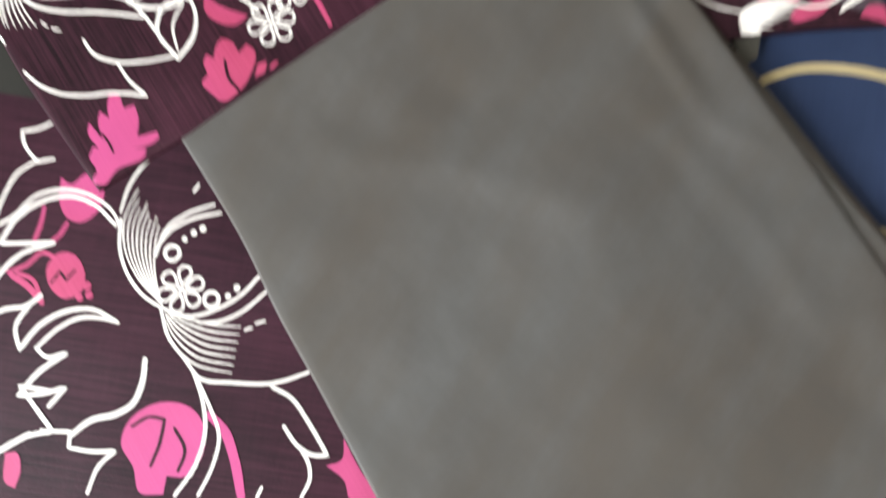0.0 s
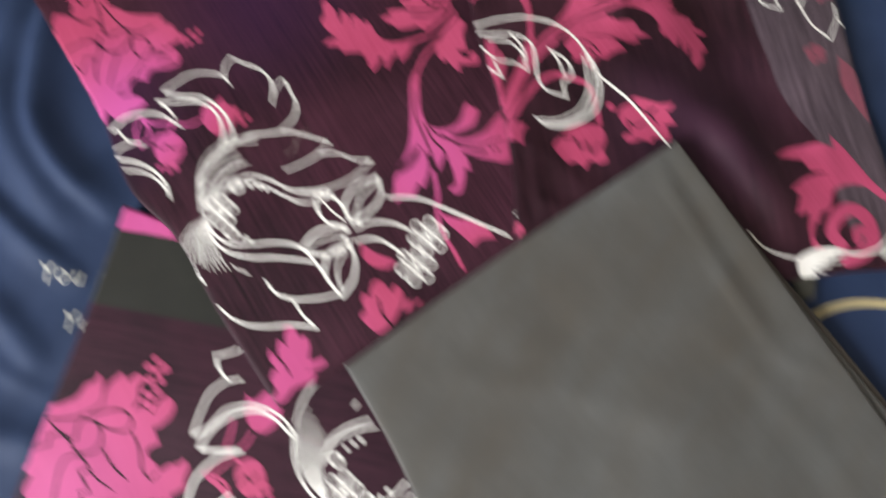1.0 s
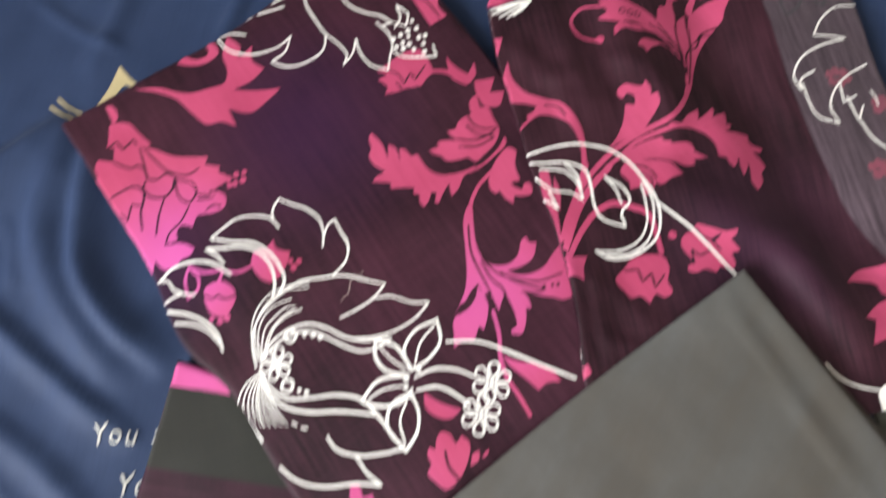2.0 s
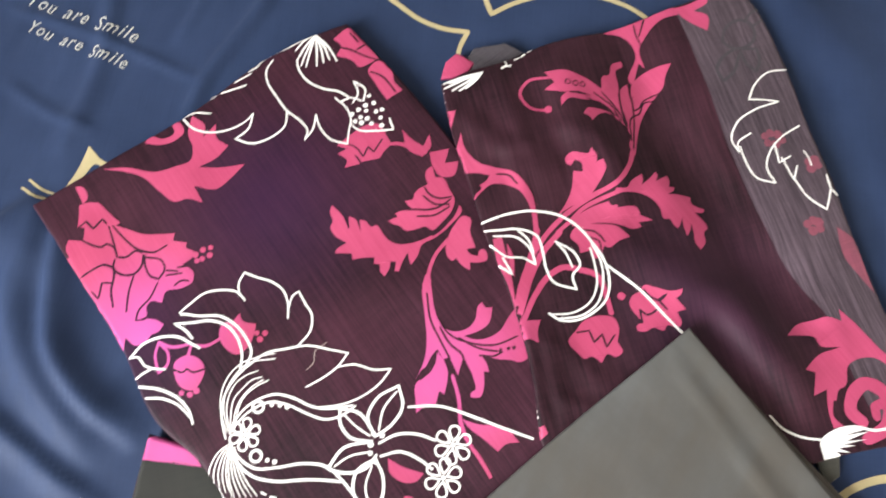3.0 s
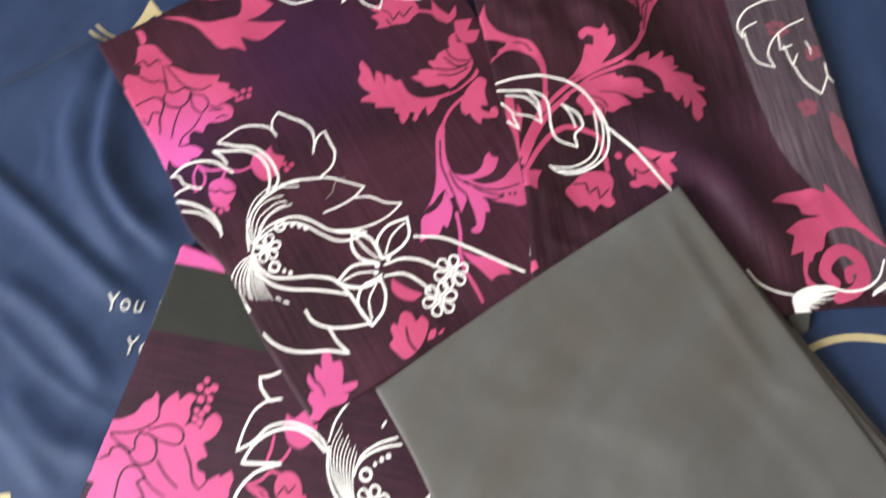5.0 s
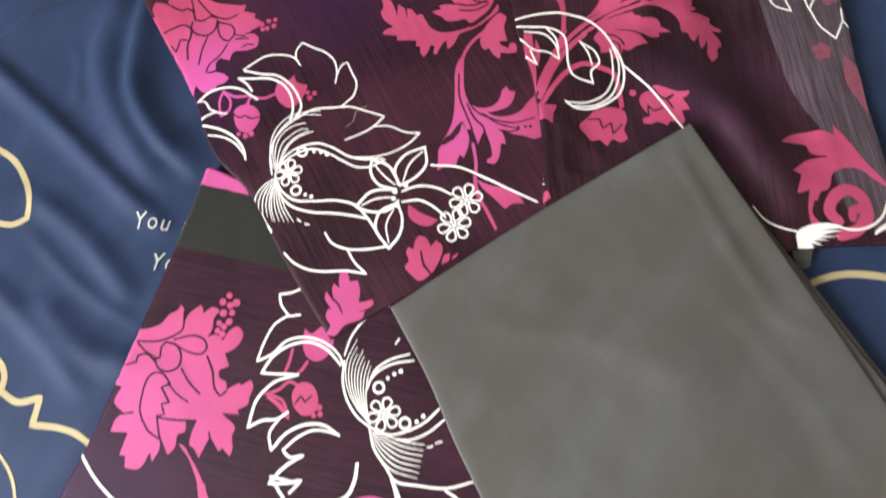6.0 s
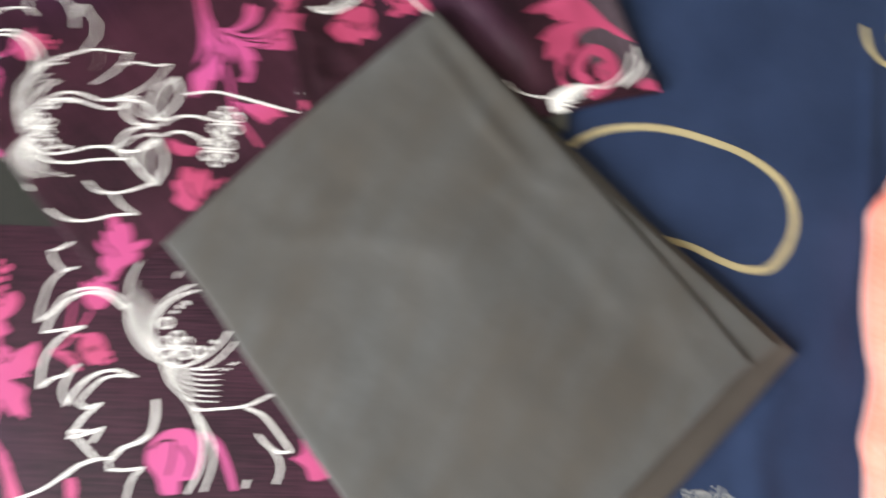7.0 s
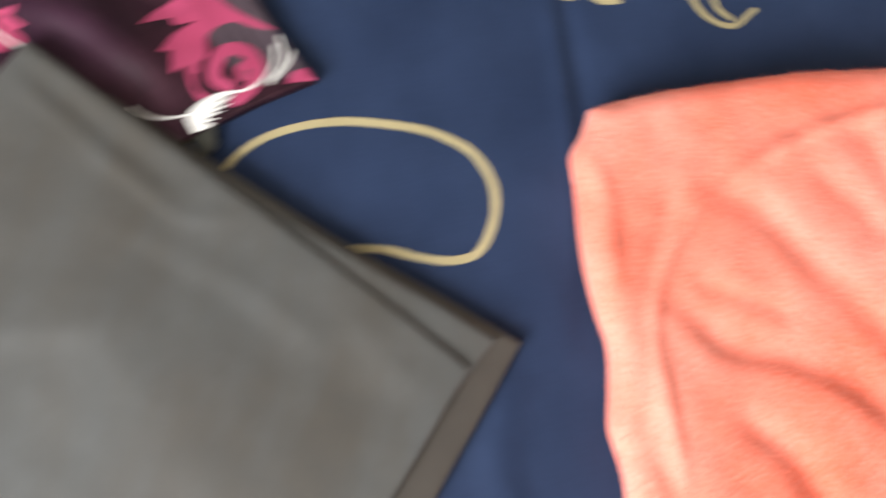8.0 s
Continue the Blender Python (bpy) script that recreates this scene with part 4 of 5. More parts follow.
fill(side, "printed_scroll", [(-141, 183), (-139, 168), (-131, 156), (-119, 150), (-106, 144), (-99, 135), (-94, 123), (-93, 110), (-94, 93), (-98, 93), (-97, 107), (-100, 121), (-103, 127), (-109, 132), (-115, 135), (-124, 136), (-131, 132), (-140, 124), (-137, 130), (-132, 134), (-133, 137), (-127, 140), (-124, 144), (-133, 147), (-148, 151), (-148, 163)])
line(side, "petal_line", [(-118, 144), (-110, 142), (-104, 133)], 1.2, ground=True)
fill(side, "printed_leaf", [(-13, 141), (-7, 145), (-6, 164), (-8, 170), (-14, 178), (-21, 184), (-31, 181), (-35, 177), (-37, 182), (-41, 184), (-37, 189), (-27, 188), (-18, 184), (-24, 194), (-38, 197), (-50, 199), (-57, 194), (-56, 201), (-52, 204), (-42, 205), (-30, 200), (-59, 207), (-68, 210), (-59, 215), (-65, 226), (-48, 225), (-38, 220), (-30, 215), (-21, 206), (-16, 218), (-13, 218), (-6, 229), (2, 231), (3, 227), (-4, 223), (-5, 210), (-7, 199), (-7, 175), (-4, 165)])
fill(side, "printed_leaf", [(-4, 205), (3, 210), (2, 200), (2, 192), (7, 209), (15, 216), (33, 222), (42, 222), (35, 211), (32, 203), (27, 198), (15, 186), (7, 175), (-1, 158), (-6, 144), (-9, 150), (-5, 165), (-6, 178), (-7, 193)])
line(side, "petal_line", [(4, 197), (2, 182), (-6, 150)], 1.2, ground=True)
line(side, "petal_line", [(4, 185), (8, 187), (13, 193), (20, 196), (27, 198)], 1.2, ground=True)
line(side, "petal_line", [(-7, 201), (-8, 188), (-7, 169)], 1.2, ground=True)
fill(side, "printed_tulip", [(-37, 29), (-34, 33), (-27, 36), (-25, 39), (-15, 36), (-6, 32), (3, 32), (1, 28), (-3, 26), (3, 17), (-4, 16), (-2, 7), (-4, 5), (-14, 7), (-16, 4), (-24, 7), (-31, 5), (-36, 7), (-36, 10), (-30, 12), (-33, 16)])
line(side, "petal_line", [(-31, 12), (-31, 22), (-26, 17), (-22, 18), (-18, 20)], 1.3, ground=True)
line(side, "petal_line", [(-25, 36), (-21, 30), (-15, 26), (-9, 30), (-16, 27), (-11, 19)], 1.3, ground=True)
# upper folded length: white
line(upper, "printed_line", [(-341, 234), (-354, 236), (-364, 233), (-355, 222), (-342, 217), (-327, 217), (-313, 222), (-306, 228)], 1.89)
line(upper, "printed_line", [(-306, 228), (-311, 215), (-322, 208), (-310, 202), (-294, 204), (-281, 213), (-278, 226)], 1.89)
line(upper, "printed_line", [(-286, 275), (-292, 266), (-292, 255), (-286, 241), (-278, 226), (-267, 214), (-263, 206), (-266, 198)], 1.89)
line(upper, "printed_line", [(-266, 198), (-259, 206), (-255, 219)], 1.89)
line(upper, "printed_line", [(-255, 219), (-253, 208), (-245, 195), (-232, 189)], 1.89)
fan(upper, "printed_tuft", (-248, 293), [(-266, 271), (-263, 266), (-259, 264), (-250, 264), (-244, 266), (-239, 268), (-233, 266), (-266, 281)], 1.7)
line(upper, "printed_line", [(-266, 272), (-265, 262), (-258, 250), (-247, 242), (-234, 237), (-226, 230), (-233, 228)], 2.1)
line(upper, "printed_line", [(-238, 232), (-230, 222), (-227, 211), (-230, 200), (-232, 190)], 1.78)
line(upper, "printed_line", [(-228, 206), (-222, 200), (-209, 197), (-194, 196), (-196, 206)], 1.89)
line(upper, "printed_line", [(-224, 225), (-219, 232), (-221, 245), (-217, 241), (-213, 237), (-215, 225), (-225, 230)], 1.89)
dots(upper, "printed_spot", [(-210, 229), (-207, 222), (-214, 221), (-201, 215), (-220, 218), (-214, 216), (-206, 214), (-226, 215), (-219, 211), (-214, 209), (-203, 208), (-224, 208), (-219, 206), (-211, 204), (-203, 201)], 1.9, WHITE)
line(upper, "printed_line", [(-298, 273), (-286, 280), (-273, 284)], 1.78)
line(upper, "printed_line", [(-307, 267), (-298, 271)], 1.58)
line(upper, "printed_line", [(-319, 259), (-305, 265)], 1.58)
line(upper, "printed_line", [(-331, 251), (-320, 253), (-310, 255)], 1.78)
line(upper, "printed_line", [(-340, 247), (-336, 249)], 1.37)
line(upper, "printed_line", [(-273, 284), (-261, 289), (-248, 294)], 1.89)
line(upper, "printed_line", [(-323, 73), (-328, 80), (-342, 84), (-354, 83), (-364, 77), (-373, 71), (-371, 69)], 1.89)
line(upper, "printed_line", [(-327, 78), (-327, 87), (-322, 95), (-313, 90), (-301, 84), (-294, 77), (-291, 66), (-292, 55)], 1.89)
line(upper, "printed_line", [(-291, 62), (-286, 72), (-282, 74), (-278, 64), (-274, 55), (-276, 43), (-286, 33)], 1.89)
line(upper, "printed_line", [(-371, 70), (-357, 66), (-343, 64), (-332, 56), (-324, 44), (-321, 33), (-325, 25)], 2.52)
line(upper, "printed_line", [(-364, 50), (-369, 57), (-377, 63), (-365, 62), (-348, 61), (-337, 55), (-330, 44), (-328, 32), (-330, 22)], 2.52)
line(upper, "printed_line", [(-411, 42), (-401, 51), (-391, 54), (-373, 52), (-366, 47), (-359, 42)], 2.52)
line(upper, "printed_line", [(-411, 42), (-405, 42), (-400, 35), (-394, 32), (-385, 30)], 1.89)
line(upper, "printed_line", [(-394, 32), (-402, 29), (-408, 25)], 1.89)
line(upper, "printed_line", [(-405, 20), (-390, 16), (-376, 7), (-369, -3), (-367, -12)], 2.52)
line(upper, "printed_line", [(-400, 11), (-388, 9), (-377, 3), (-368, -8)], 2.1)
line(upper, "printed_line", [(-250, 22), (-264, 27), (-279, 32), (-295, 32), (-310, 31), (-322, 25), (-334, 16), (-343, 4), (-346, -11), (-344, -26)], 1.89)
line(upper, "printed_outline", [(-343, -21), (-346, -9), (-345, 6), (-339, 18), (-329, 26), (-317, 29), (-304, 30)], 1.16)
line(upper, "printed_outline", [(-341, -23), (-344, -7), (-342, 6), (-336, 16), (-325, 25), (-304, 26)], 1.16)
line(upper, "printed_outline", [(-340, -22), (-342, -7), (-339, 5), (-333, 13), (-326, 17), (-317, 19)], 1.16)
line(upper, "printed_outline", [(-340, -23), (-339, -9), (-336, 1), (-329, 8), (-322, 13), (-315, 14)], 1.16)
line(upper, "printed_outline", [(-338, -22), (-336, -9), (-332, -1), (-324, 7), (-314, 12)], 1.16)
line(upper, "printed_outline", [(-337, -20), (-334, -8), (-329, 1), (-319, 8), (-310, 11)], 1.16)
line(upper, "printed_line", [(-250, 22), (-259, 13), (-272, 6), (-283, 2)], 1.78)
line(upper, "printed_line", [(-259, 13), (-246, 13), (-232, 7), (-220, 6), (-229, -3), (-239, -9), (-256, -14), (-277, -14)], 1.78)
line(upper, "printed_line", [(-338, -16), (-329, -7), (-316, -1), (-305, 0), (-294, -4), (-279, -13), (-268, -16), (-251, -16)], 2.1)
line(upper, "printed_line", [(-337, -18), (-325, -9), (-308, -5), (-297, -9), (-284, -17), (-271, -23), (-259, -22), (-249, -17)], 2.1)
line(upper, "printed_line", [(-216, -7), (-233, -14), (-241, -27), (-237, -40), (-225, -34), (-215, -22), (-216, -7)], 2.73)
line(upper, "printed_line", [(-218, -11), (-229, -22), (-234, -36)], 1.89)
line(upper, "printed_line", [(-260, -17), (-247, -22), (-238, -37)], 2.73)
line(upper, "printed_line", [(-260, -17), (-261, -27), (-255, -38), (-241, -43)], 2.73)
line(upper, "printed_line", [(-258, -21), (-250, -31), (-241, -39)], 1.68)
line(upper, "printed_line", [(-240, -43), (-261, -45), (-273, -57), (-264, -61), (-245, -60), (-238, -53)], 2.73)
line(upper, "printed_line", [(-268, -56), (-257, -51), (-242, -50)], 1.68)
line(upper, "printed_line", [(-239, -55), (-253, -62), (-257, -74), (-246, -93), (-237, -81), (-235, -68), (-239, -55)], 2.73)
line(upper, "printed_line", [(-242, -60), (-248, -73), (-246, -88)], 1.68)
line(upper, "printed_line", [(-235, -45), (-222, -41), (-204, -44), (-195, -49)], 2.52)
line(upper, "printed_line", [(-235, -54), (-221, -53), (-207, -61), (-200, -68)], 2.52)
rosette(upper, "printed_blossom", (-183, -54), 13.5)
rosette(upper, "printed_blossom", (-193, -75), 13.5)
dots(upper, "printed_spot", [(-238, -38), (-232, -40), (-241, -45), (-242, -51), (-239, -57)], 2, WHITE)
rosette(upper, "printed_blossom", (-330, -25), 11.5)
rings(upper, "printed_ring", [(-319, -7), (-323, -41)], 4, 2)
dots(upper, "printed_spot", [(-309, -7), (-303, -8), (-298, -10), (-315, -45), (-310, -47)], 1.7, WHITE)
line(upper, "printed_line", [(-341, -30), (-334, -42), (-325, -49), (-308, -51), (-290, -51), (-273, -56), (-264, -66), (-255, -80), (-247, -92)], 2.52)
line(upper, "printed_line", [(-341, -33), (-335, -46), (-327, -54), (-311, -60), (-290, -62), (-273, -65), (-265, -67)], 2.52)
line(upper, "printed_line", [(-351, -60), (-347, -68), (-342, -76)], 1.89)
line(upper, "printed_line", [(-321, -66), (-318, -68)], 1.68)
line(upper, "printed_line", [(-315, -70), (-311, -71)], 1.68)
line(upper, "printed_line", [(-331, -94), (-323, -102), (-311, -108), (-299, -110), (-281, -110), (-264, -113), (-273, -104), (-280, -92)], 2.31)
line(upper, "printed_line", [(-298, -78), (-293, -86), (-280, -92), (-265, -93), (-247, -91)], 2.31)
line(upper, "printed_line", [(-211, -23), (-188, -26), (-167, -36), (-145, -48), (-126, -58)], 2.31)
line(upper, "loose_thread", [(-265, 32), (-274, 27), (-276, 19), (-282, 14)], 0.525)
# lower folded length: pink
fill(lower, "printed_bar", [(-401, -18), (-374, -24), (-363, -43), (-407, -31)])
fill(lower, "printed_stem", [(-408, -241), (-405, -242), (-399, -250), (-392, -261), (-386, -273), (-382, -282), (-390, -281), (-391, -273), (-395, -262), (-401, -250), (-406, -244)])
fill(lower, "printed_bud", [(-313, -155), (-308, -159), (-299, -154), (-290, -162), (-293, -175), (-303, -181), (-310, -178), (-314, -169)])
line(lower, "printed_stem", [(-310, -181), (-314, -187), (-319, -191)], 2.4, ink=PINK)
line(lower, "printed_stem", [(-322, -171), (-324, -180), (-328, -190)], 2.4, ink=PINK)
fill(lower, "printed_bud", [(-321, -204), (-315, -197), (-307, -198), (-301, -209), (-303, -219), (-312, -222), (-319, -216)])
line(lower, "petal_line", [(-319, -213), (-314, -207), (-311, -212), (-306, -207)], 1.2, ground=True)
line(lower, "printed_stem", [(-342, -205), (-332, -202), (-323, -196), (-317, -199)], 2.4, ink=PINK)
line(lower, "printed_stem", [(-340, -207), (-332, -213), (-324, -223)], 3.4, ink=PINK)
line(lower, "printed_stem", [(-337, -206), (-329, -210), (-324, -222)], 2.4, ink=PINK)
dots(lower, "printed_seed", [(-304, -222), (-299, -221), (-300, -216)], 2.2, PINK)
fill(lower, "printed_rose", [(-284, -300), (-281, -291), (-273, -284), (-259, -281), (-246, -286), (-240, -298), (-243, -312), (-251, -320), (-261, -319), (-263, -328), (-275, -326), (-278, -313)])
line(lower, "petal_line", [(-278, -292), (-269, -288), (-261, -290), (-264, -302), (-269, -313)], 1.5, ground=True)
line(lower, "petal_line", [(-256, -295), (-251, -307), (-255, -317)], 1.5, ground=True)
line(lower, "printed_stem", [(-237, -290), (-230, -299), (-226, -312), (-223, -333)], 5, ink=PINK)
fill(lower, "printed_stem", [(-392, -272), (-386, -270), (-381, -290), (-376, -309), (-385, -308), (-388, -289)])
fill(lower, "printed_leaf", [(-168, -308), (-161, -324), (-151, -340), (-167, -339), (-169, -330), (-178, -321), (-170, -319)])
fill(lower, "printed_leaf", [(-344, -300), (-338, -300), (-336, -309), (-339, -318), (-343, -316)])
# lower folded length: white
line(lower, "printed_line", [(-315, -122), (-325, -126), (-334, -127), (-333, -134), (-326, -145), (-317, -144)], 2.31)
line(lower, "printed_line", [(-326, -144), (-337, -151), (-343, -161), (-350, -180), (-339, -175), (-326, -164), (-311, -162), (-296, -167), (-285, -177), (-281, -187)], 2.31)
line(lower, "printed_line", [(-317, -191), (-334, -190), (-346, -189), (-337, -176), (-324, -168), (-308, -166), (-295, -172), (-284, -184)], 2.73)
line(lower, "printed_line", [(-317, -191), (-335, -196), (-348, -208), (-355, -230), (-344, -225), (-332, -224), (-324, -219)], 2.73)
line(lower, "printed_line", [(-330, -223), (-338, -235), (-336, -247), (-325, -235), (-312, -229), (-297, -229), (-284, -237)], 2.73)
line(lower, "printed_line", [(-284, -237), (-293, -234), (-304, -233), (-316, -238), (-327, -247)], 2.31)
line(lower, "printed_line", [(-327, -247), (-322, -252), (-311, -251), (-325, -259), (-337, -271), (-324, -271), (-312, -269), (-321, -278)], 2.94)
line(lower, "printed_line", [(-320, -270), (-336, -266), (-319, -291), (-331, -292), (-347, -299)], 2.94)
line(lower, "printed_line", [(-325, -290), (-310, -292), (-311, -300), (-299, -303), (-287, -304), (-295, -310), (-302, -324)], 2.52)
line(lower, "printed_line", [(-270, -258), (-272, -270), (-278, -281), (-286, -285), (-299, -287), (-310, -294)], 3.57)
line(lower, "printed_line", [(-246, -139), (-257, -143), (-265, -149), (-276, -163), (-281, -177)], 1.89)
line(lower, "printed_line", [(-281, -181), (-282, -197), (-278, -212), (-269, -225), (-261, -231)], 2.31)
hatch(lower, "printed_hatching", [(-271, -165), (-279, -181), (-279, -199), (-273, -214), (-260, -230)], [(-260, -184), (-263, -196), (-264, -208), (-262, -224)], 8, 0.9)
rosette(lower, "printed_blossom", (-250, -222), 12.5)
rings(lower, "printed_ring", [(-254, -202), (-234, -229)], 4, 2)
dots(lower, "printed_spot", [(-247, -195), (-242, -192), (-237, -190), (-225, -228), (-220, -224)], 1.7, WHITE)
line(lower, "printed_line", [(-263, -203), (-257, -189), (-245, -181), (-230, -177)], 2.1)
line(lower, "printed_line", [(-262, -198), (-255, -190), (-242, -184), (-227, -182)], 2.1)
line(lower, "printed_line", [(-261, -231), (-247, -237), (-230, -234), (-218, -228), (-208, -219)], 2.31)
line(lower, "printed_line", [(-241, -241), (-229, -241), (-218, -237), (-204, -227)], 2.1)
line(lower, "printed_line", [(-241, -169), (-238, -165)], 1.58)
line(lower, "printed_line", [(-217, -247), (-213, -246)], 1.68)
line(lower, "printed_line", [(-211, -244), (-206, -243)], 1.68)
line(lower, "printed_line", [(-261, -232), (-258, -246), (-249, -260), (-242, -270), (-225, -274), (-201, -276), (-184, -272)], 2.31)
line(lower, "printed_line", [(-245, -267), (-241, -281), (-240, -297), (-246, -315), (-257, -329)], 2.52)
line(lower, "printed_line", [(-243, -271), (-237, -286), (-233, -300), (-237, -316), (-245, -330)], 2.31)
line(lower, "printed_line", [(-204, -278), (-194, -285), (-186, -298), (-177, -316), (-185, -315), (-192, -310), (-199, -299)], 2.73)
line(lower, "printed_line", [(-191, -311), (-187, -320), (-187, -327), (-192, -336)], 2.52)
line(lower, "printed_line", [(-212, -329), (-215, -334)], 2.1)
line(lower, "printed_line", [(-490, -239), (-468, -269), (-434, -295), (-403, -305), (-364, -304), (-331, -291)], 2.73)
# side folded length: pink
fill(side, "printed_leaf", [(-8, 257), (18, 267), (35, 271), (56, 274), (59, 266), (43, 263), (27, 250), (20, 240), (21, 223), (17, 228), (8, 208), (6, 210), (16, 237), (13, 247), (5, 254)])
line(side, "petal_line", [(19, 264), (20, 251), (22, 244)], 1.2, ground=True)
line(side, "petal_line", [(30, 268), (22, 252)], 1.2, ground=True)
fill(side, "printed_petal", [(57, 272), (73, 275), (87, 280), (85, 273), (72, 267), (82, 260), (79, 246), (68, 255), (60, 265)])
line(side, "printed_tendril", [(-61, 220), (-80, 220), (-88, 210), (-83, 197), (-67, 192)], 2.6, ink=PINK)
dots(side, "printed_seed", [(-68, 193)], 3.5, PINK)
line(side, "petal_line", [(-21, 203), (-11, 184), (-7, 168)], 1.2, ground=True)
line(side, "petal_line", [(-38, 195), (-22, 191), (-13, 180)], 1.2, ground=True)
rings(side, "petal_ring", [(-48, 214), (-42, 212), (-36, 211)], 2.2, 1)
line(side, "printed_stem", [(-6, 150), (-13, 137), (-25, 124), (-48, 115), (-68, 105), (-86, 92), (-103, 74)], 4, ink=PINK)
fill(side, "printed_petal", [(-152, 203), (-142, 203), (-149, 185)])
line(side, "printed_stem", [(-95, 94), (-101, 79), (-108, 65), (-116, 50), (-122, 34)], 5, ink=PINK)
line(side, "printed_stem", [(-78, 90), (-94, 76), (-107, 58), (-117, 37), (-125, 21)], 5, ink=PINK)
fill(side, "printed_leaf", [(-130, 92), (-123, 92), (-122, 78), (-121, 60), (-122, 33), (-125, 55), (-130, 76)])
fill(side, "printed_leaf", [(-120, 87), (-117, 78), (-119, 59), (-121, 71)])
line(side, "printed_stem", [(-52, 24), (-53, 37), (-56, 51), (-70, 59), (-80, 62), (-93, 57), (-105, 45), (-119, 24)], 4.5, ink=PINK)
fill(side, "printed_leaf", [(-123, 17), (-117, 25), (-105, 25), (-109, 17), (-110, 8), (-117, 12), (-124, 8)])
fill(side, "printed_bud", [(-88, 6), (-80, 14), (-75, 19), (-64, 22), (-50, 18), (-49, 9), (-52, 1), (-50, -7), (-56, -10), (-61, -7), (-67, -13), (-73, -7), (-79, -8), (-83, -3)])
line(side, "petal_line", [(-80, 12), (-71, 12), (-69, 3), (-62, 8), (-61, -2), (-53, 6)], 1.2, ground=True)
dots(side, "printed_seed", [(-42, 34)], 3.4, PINK)
dots(side, "printed_seed", [(-53, 31), (-52, 23)], 2.2, PINK)
fill(side, "printed_petal", [(-123, -52), (-117, -50), (-115, -56), (-122, -60)])
fill(side, "printed_rose_leaf", [(73, -13), (84, -6), (100, -4), (106, -3), (117, -8), (118, 1), (126, -11), (131, -20), (137, -31), (148, -45), (156, -56), (144, -48), (132, -38), (120, -37), (112, -40), (104, -55), (100, -56), (95, -64), (93, -63), (90, -74), (96, -82), (88, -82), (87, -70), (90, -55), (79, -58), (85, -42), (78, -39), (92, -30), (109, -27), (94, -22), (94, -18), (83, -14)])
line(side, "printed_rose", [(110, -81), (104, -73), (109, -61), (120, -55), (131, -62), (133, -76), (125, -87), (110, -93)], 10, ink=PINK)
line(side, "printed_rose", [(132, -78), (129, -70), (122, -72), (121, -79)], 7, ink=PINK)
fill(side, "printed_leaf", [(151, -91), (170, -92), (166, -102), (147, -96)])
fill(side, "printed_petal", [(-146, 241), (-133, 251), (-121, 242), (-130, 236), (-146, 233)])
# side folded length: white
line(side, "printed_line", [(-140, 105), (-113, 110), (-94, 109), (-76, 103), (-62, 90), (-55, 77), (-49, 61), (-48, 49), (-53, 34), (-65, 25), (-79, 21), (-91, 23), (-98, 29)], 2.31)
line(side, "printed_line", [(-56, 76), (-52, 62), (-53, 47), (-61, 31), (-74, 24), (-91, 24)], 1.89)
line(side, "printed_line", [(-58, 74), (-57, 61), (-58, 46), (-65, 34), (-80, 27), (-97, 28)], 1.78)
line(side, "printed_line", [(-49, 60), (-28, 37), (-13, 14), (-1, -3)], 2.31)
line(side, "printed_line", [(-137, 99), (-123, 98), (-110, 97), (-96, 89), (-94, 76), (-94, 64), (-91, 53), (-74, 44)], 2.1)
line(side, "printed_line", [(-83, 83), (-70, 71), (-68, 62), (-75, 55), (-74, 44)], 2.1)
line(side, "printed_line", [(-83, 83), (-77, 73), (-74, 61)], 1.78)
line(side, "printed_line", [(-129, 94), (-111, 90), (-103, 80), (-101, 67), (-110, 74), (-121, 76), (-133, 87)], 1.89)
line(side, "printed_line", [(-125, 76), (-120, 62), (-129, 70)], 1.89)
line(side, "printed_line", [(-110, 96), (-103, 87), (-101, 77)], 1.89)
line(side, "printed_line", [(134, 201), (119, 201), (104, 191), (96, 179), (109, 177), (120, 174), (97, 169), (81, 160), (74, 147), (77, 135), (78, 143), (90, 150)], 1.89)
line(side, "printed_line", [(79, 140), (80, 126), (85, 112), (98, 105), (95, 118), (102, 133), (115, 144), (131, 151)], 1.89)
line(side, "printed_line", [(107, 139), (106, 122), (116, 126)], 1.89)
line(side, "printed_line", [(109, 126), (113, 106), (119, 117)], 1.89)
line(side, "printed_line", [(113, 108), (120, 89), (131, 78), (139, 94), (143, 88)], 1.89)
line(side, "printed_line", [(139, 106), (139, 94)], 1.78)
line(side, "printed_line", [(128, 129), (130, 122), (130, 116)], 1.58)
line(side, "printed_line", [(45, -67), (52, -77), (62, -84), (78, -89)], 2.1)
fill(side, "printed_tuft_white", [(76, -89), (85, -84), (98, -82), (112, -86), (94, -88), (112, -88), (94, -92), (109, -93), (91, -94), (100, -96), (87, -96), (95, -100), (85, -98), (89, -102), (75, -102)])
line(side, "printed_line", [(84, -85), (102, -83), (118, -88), (133, -86), (144, -78), (151, -65)], 2.31)
line(side, "printed_line", [(163, -62), (159, -77), (136, -92)], 2.31)
line(side, "printed_line", [(156, -60), (153, -78), (137, -90)], 2.1)
fan(side, "printed_tuft", (-115, 234), [(-150, 228), (-148, 224), (-142, 221), (-136, 220), (-131, 221), (-143, 228), (-138, 229)], 1.8)
line(side, "printed_line", [(-99, 235), (-95, 237), (-91, 237)], 2.62)
line(side, "printed_line", [(-95, 242), (-94, 237)], 1.37)
line(side, "printed_line", [(-87, 242), (-83, 243)], 1.37)
line(side, "printed_line", [(-81, 244), (-77, 246)], 1.37)
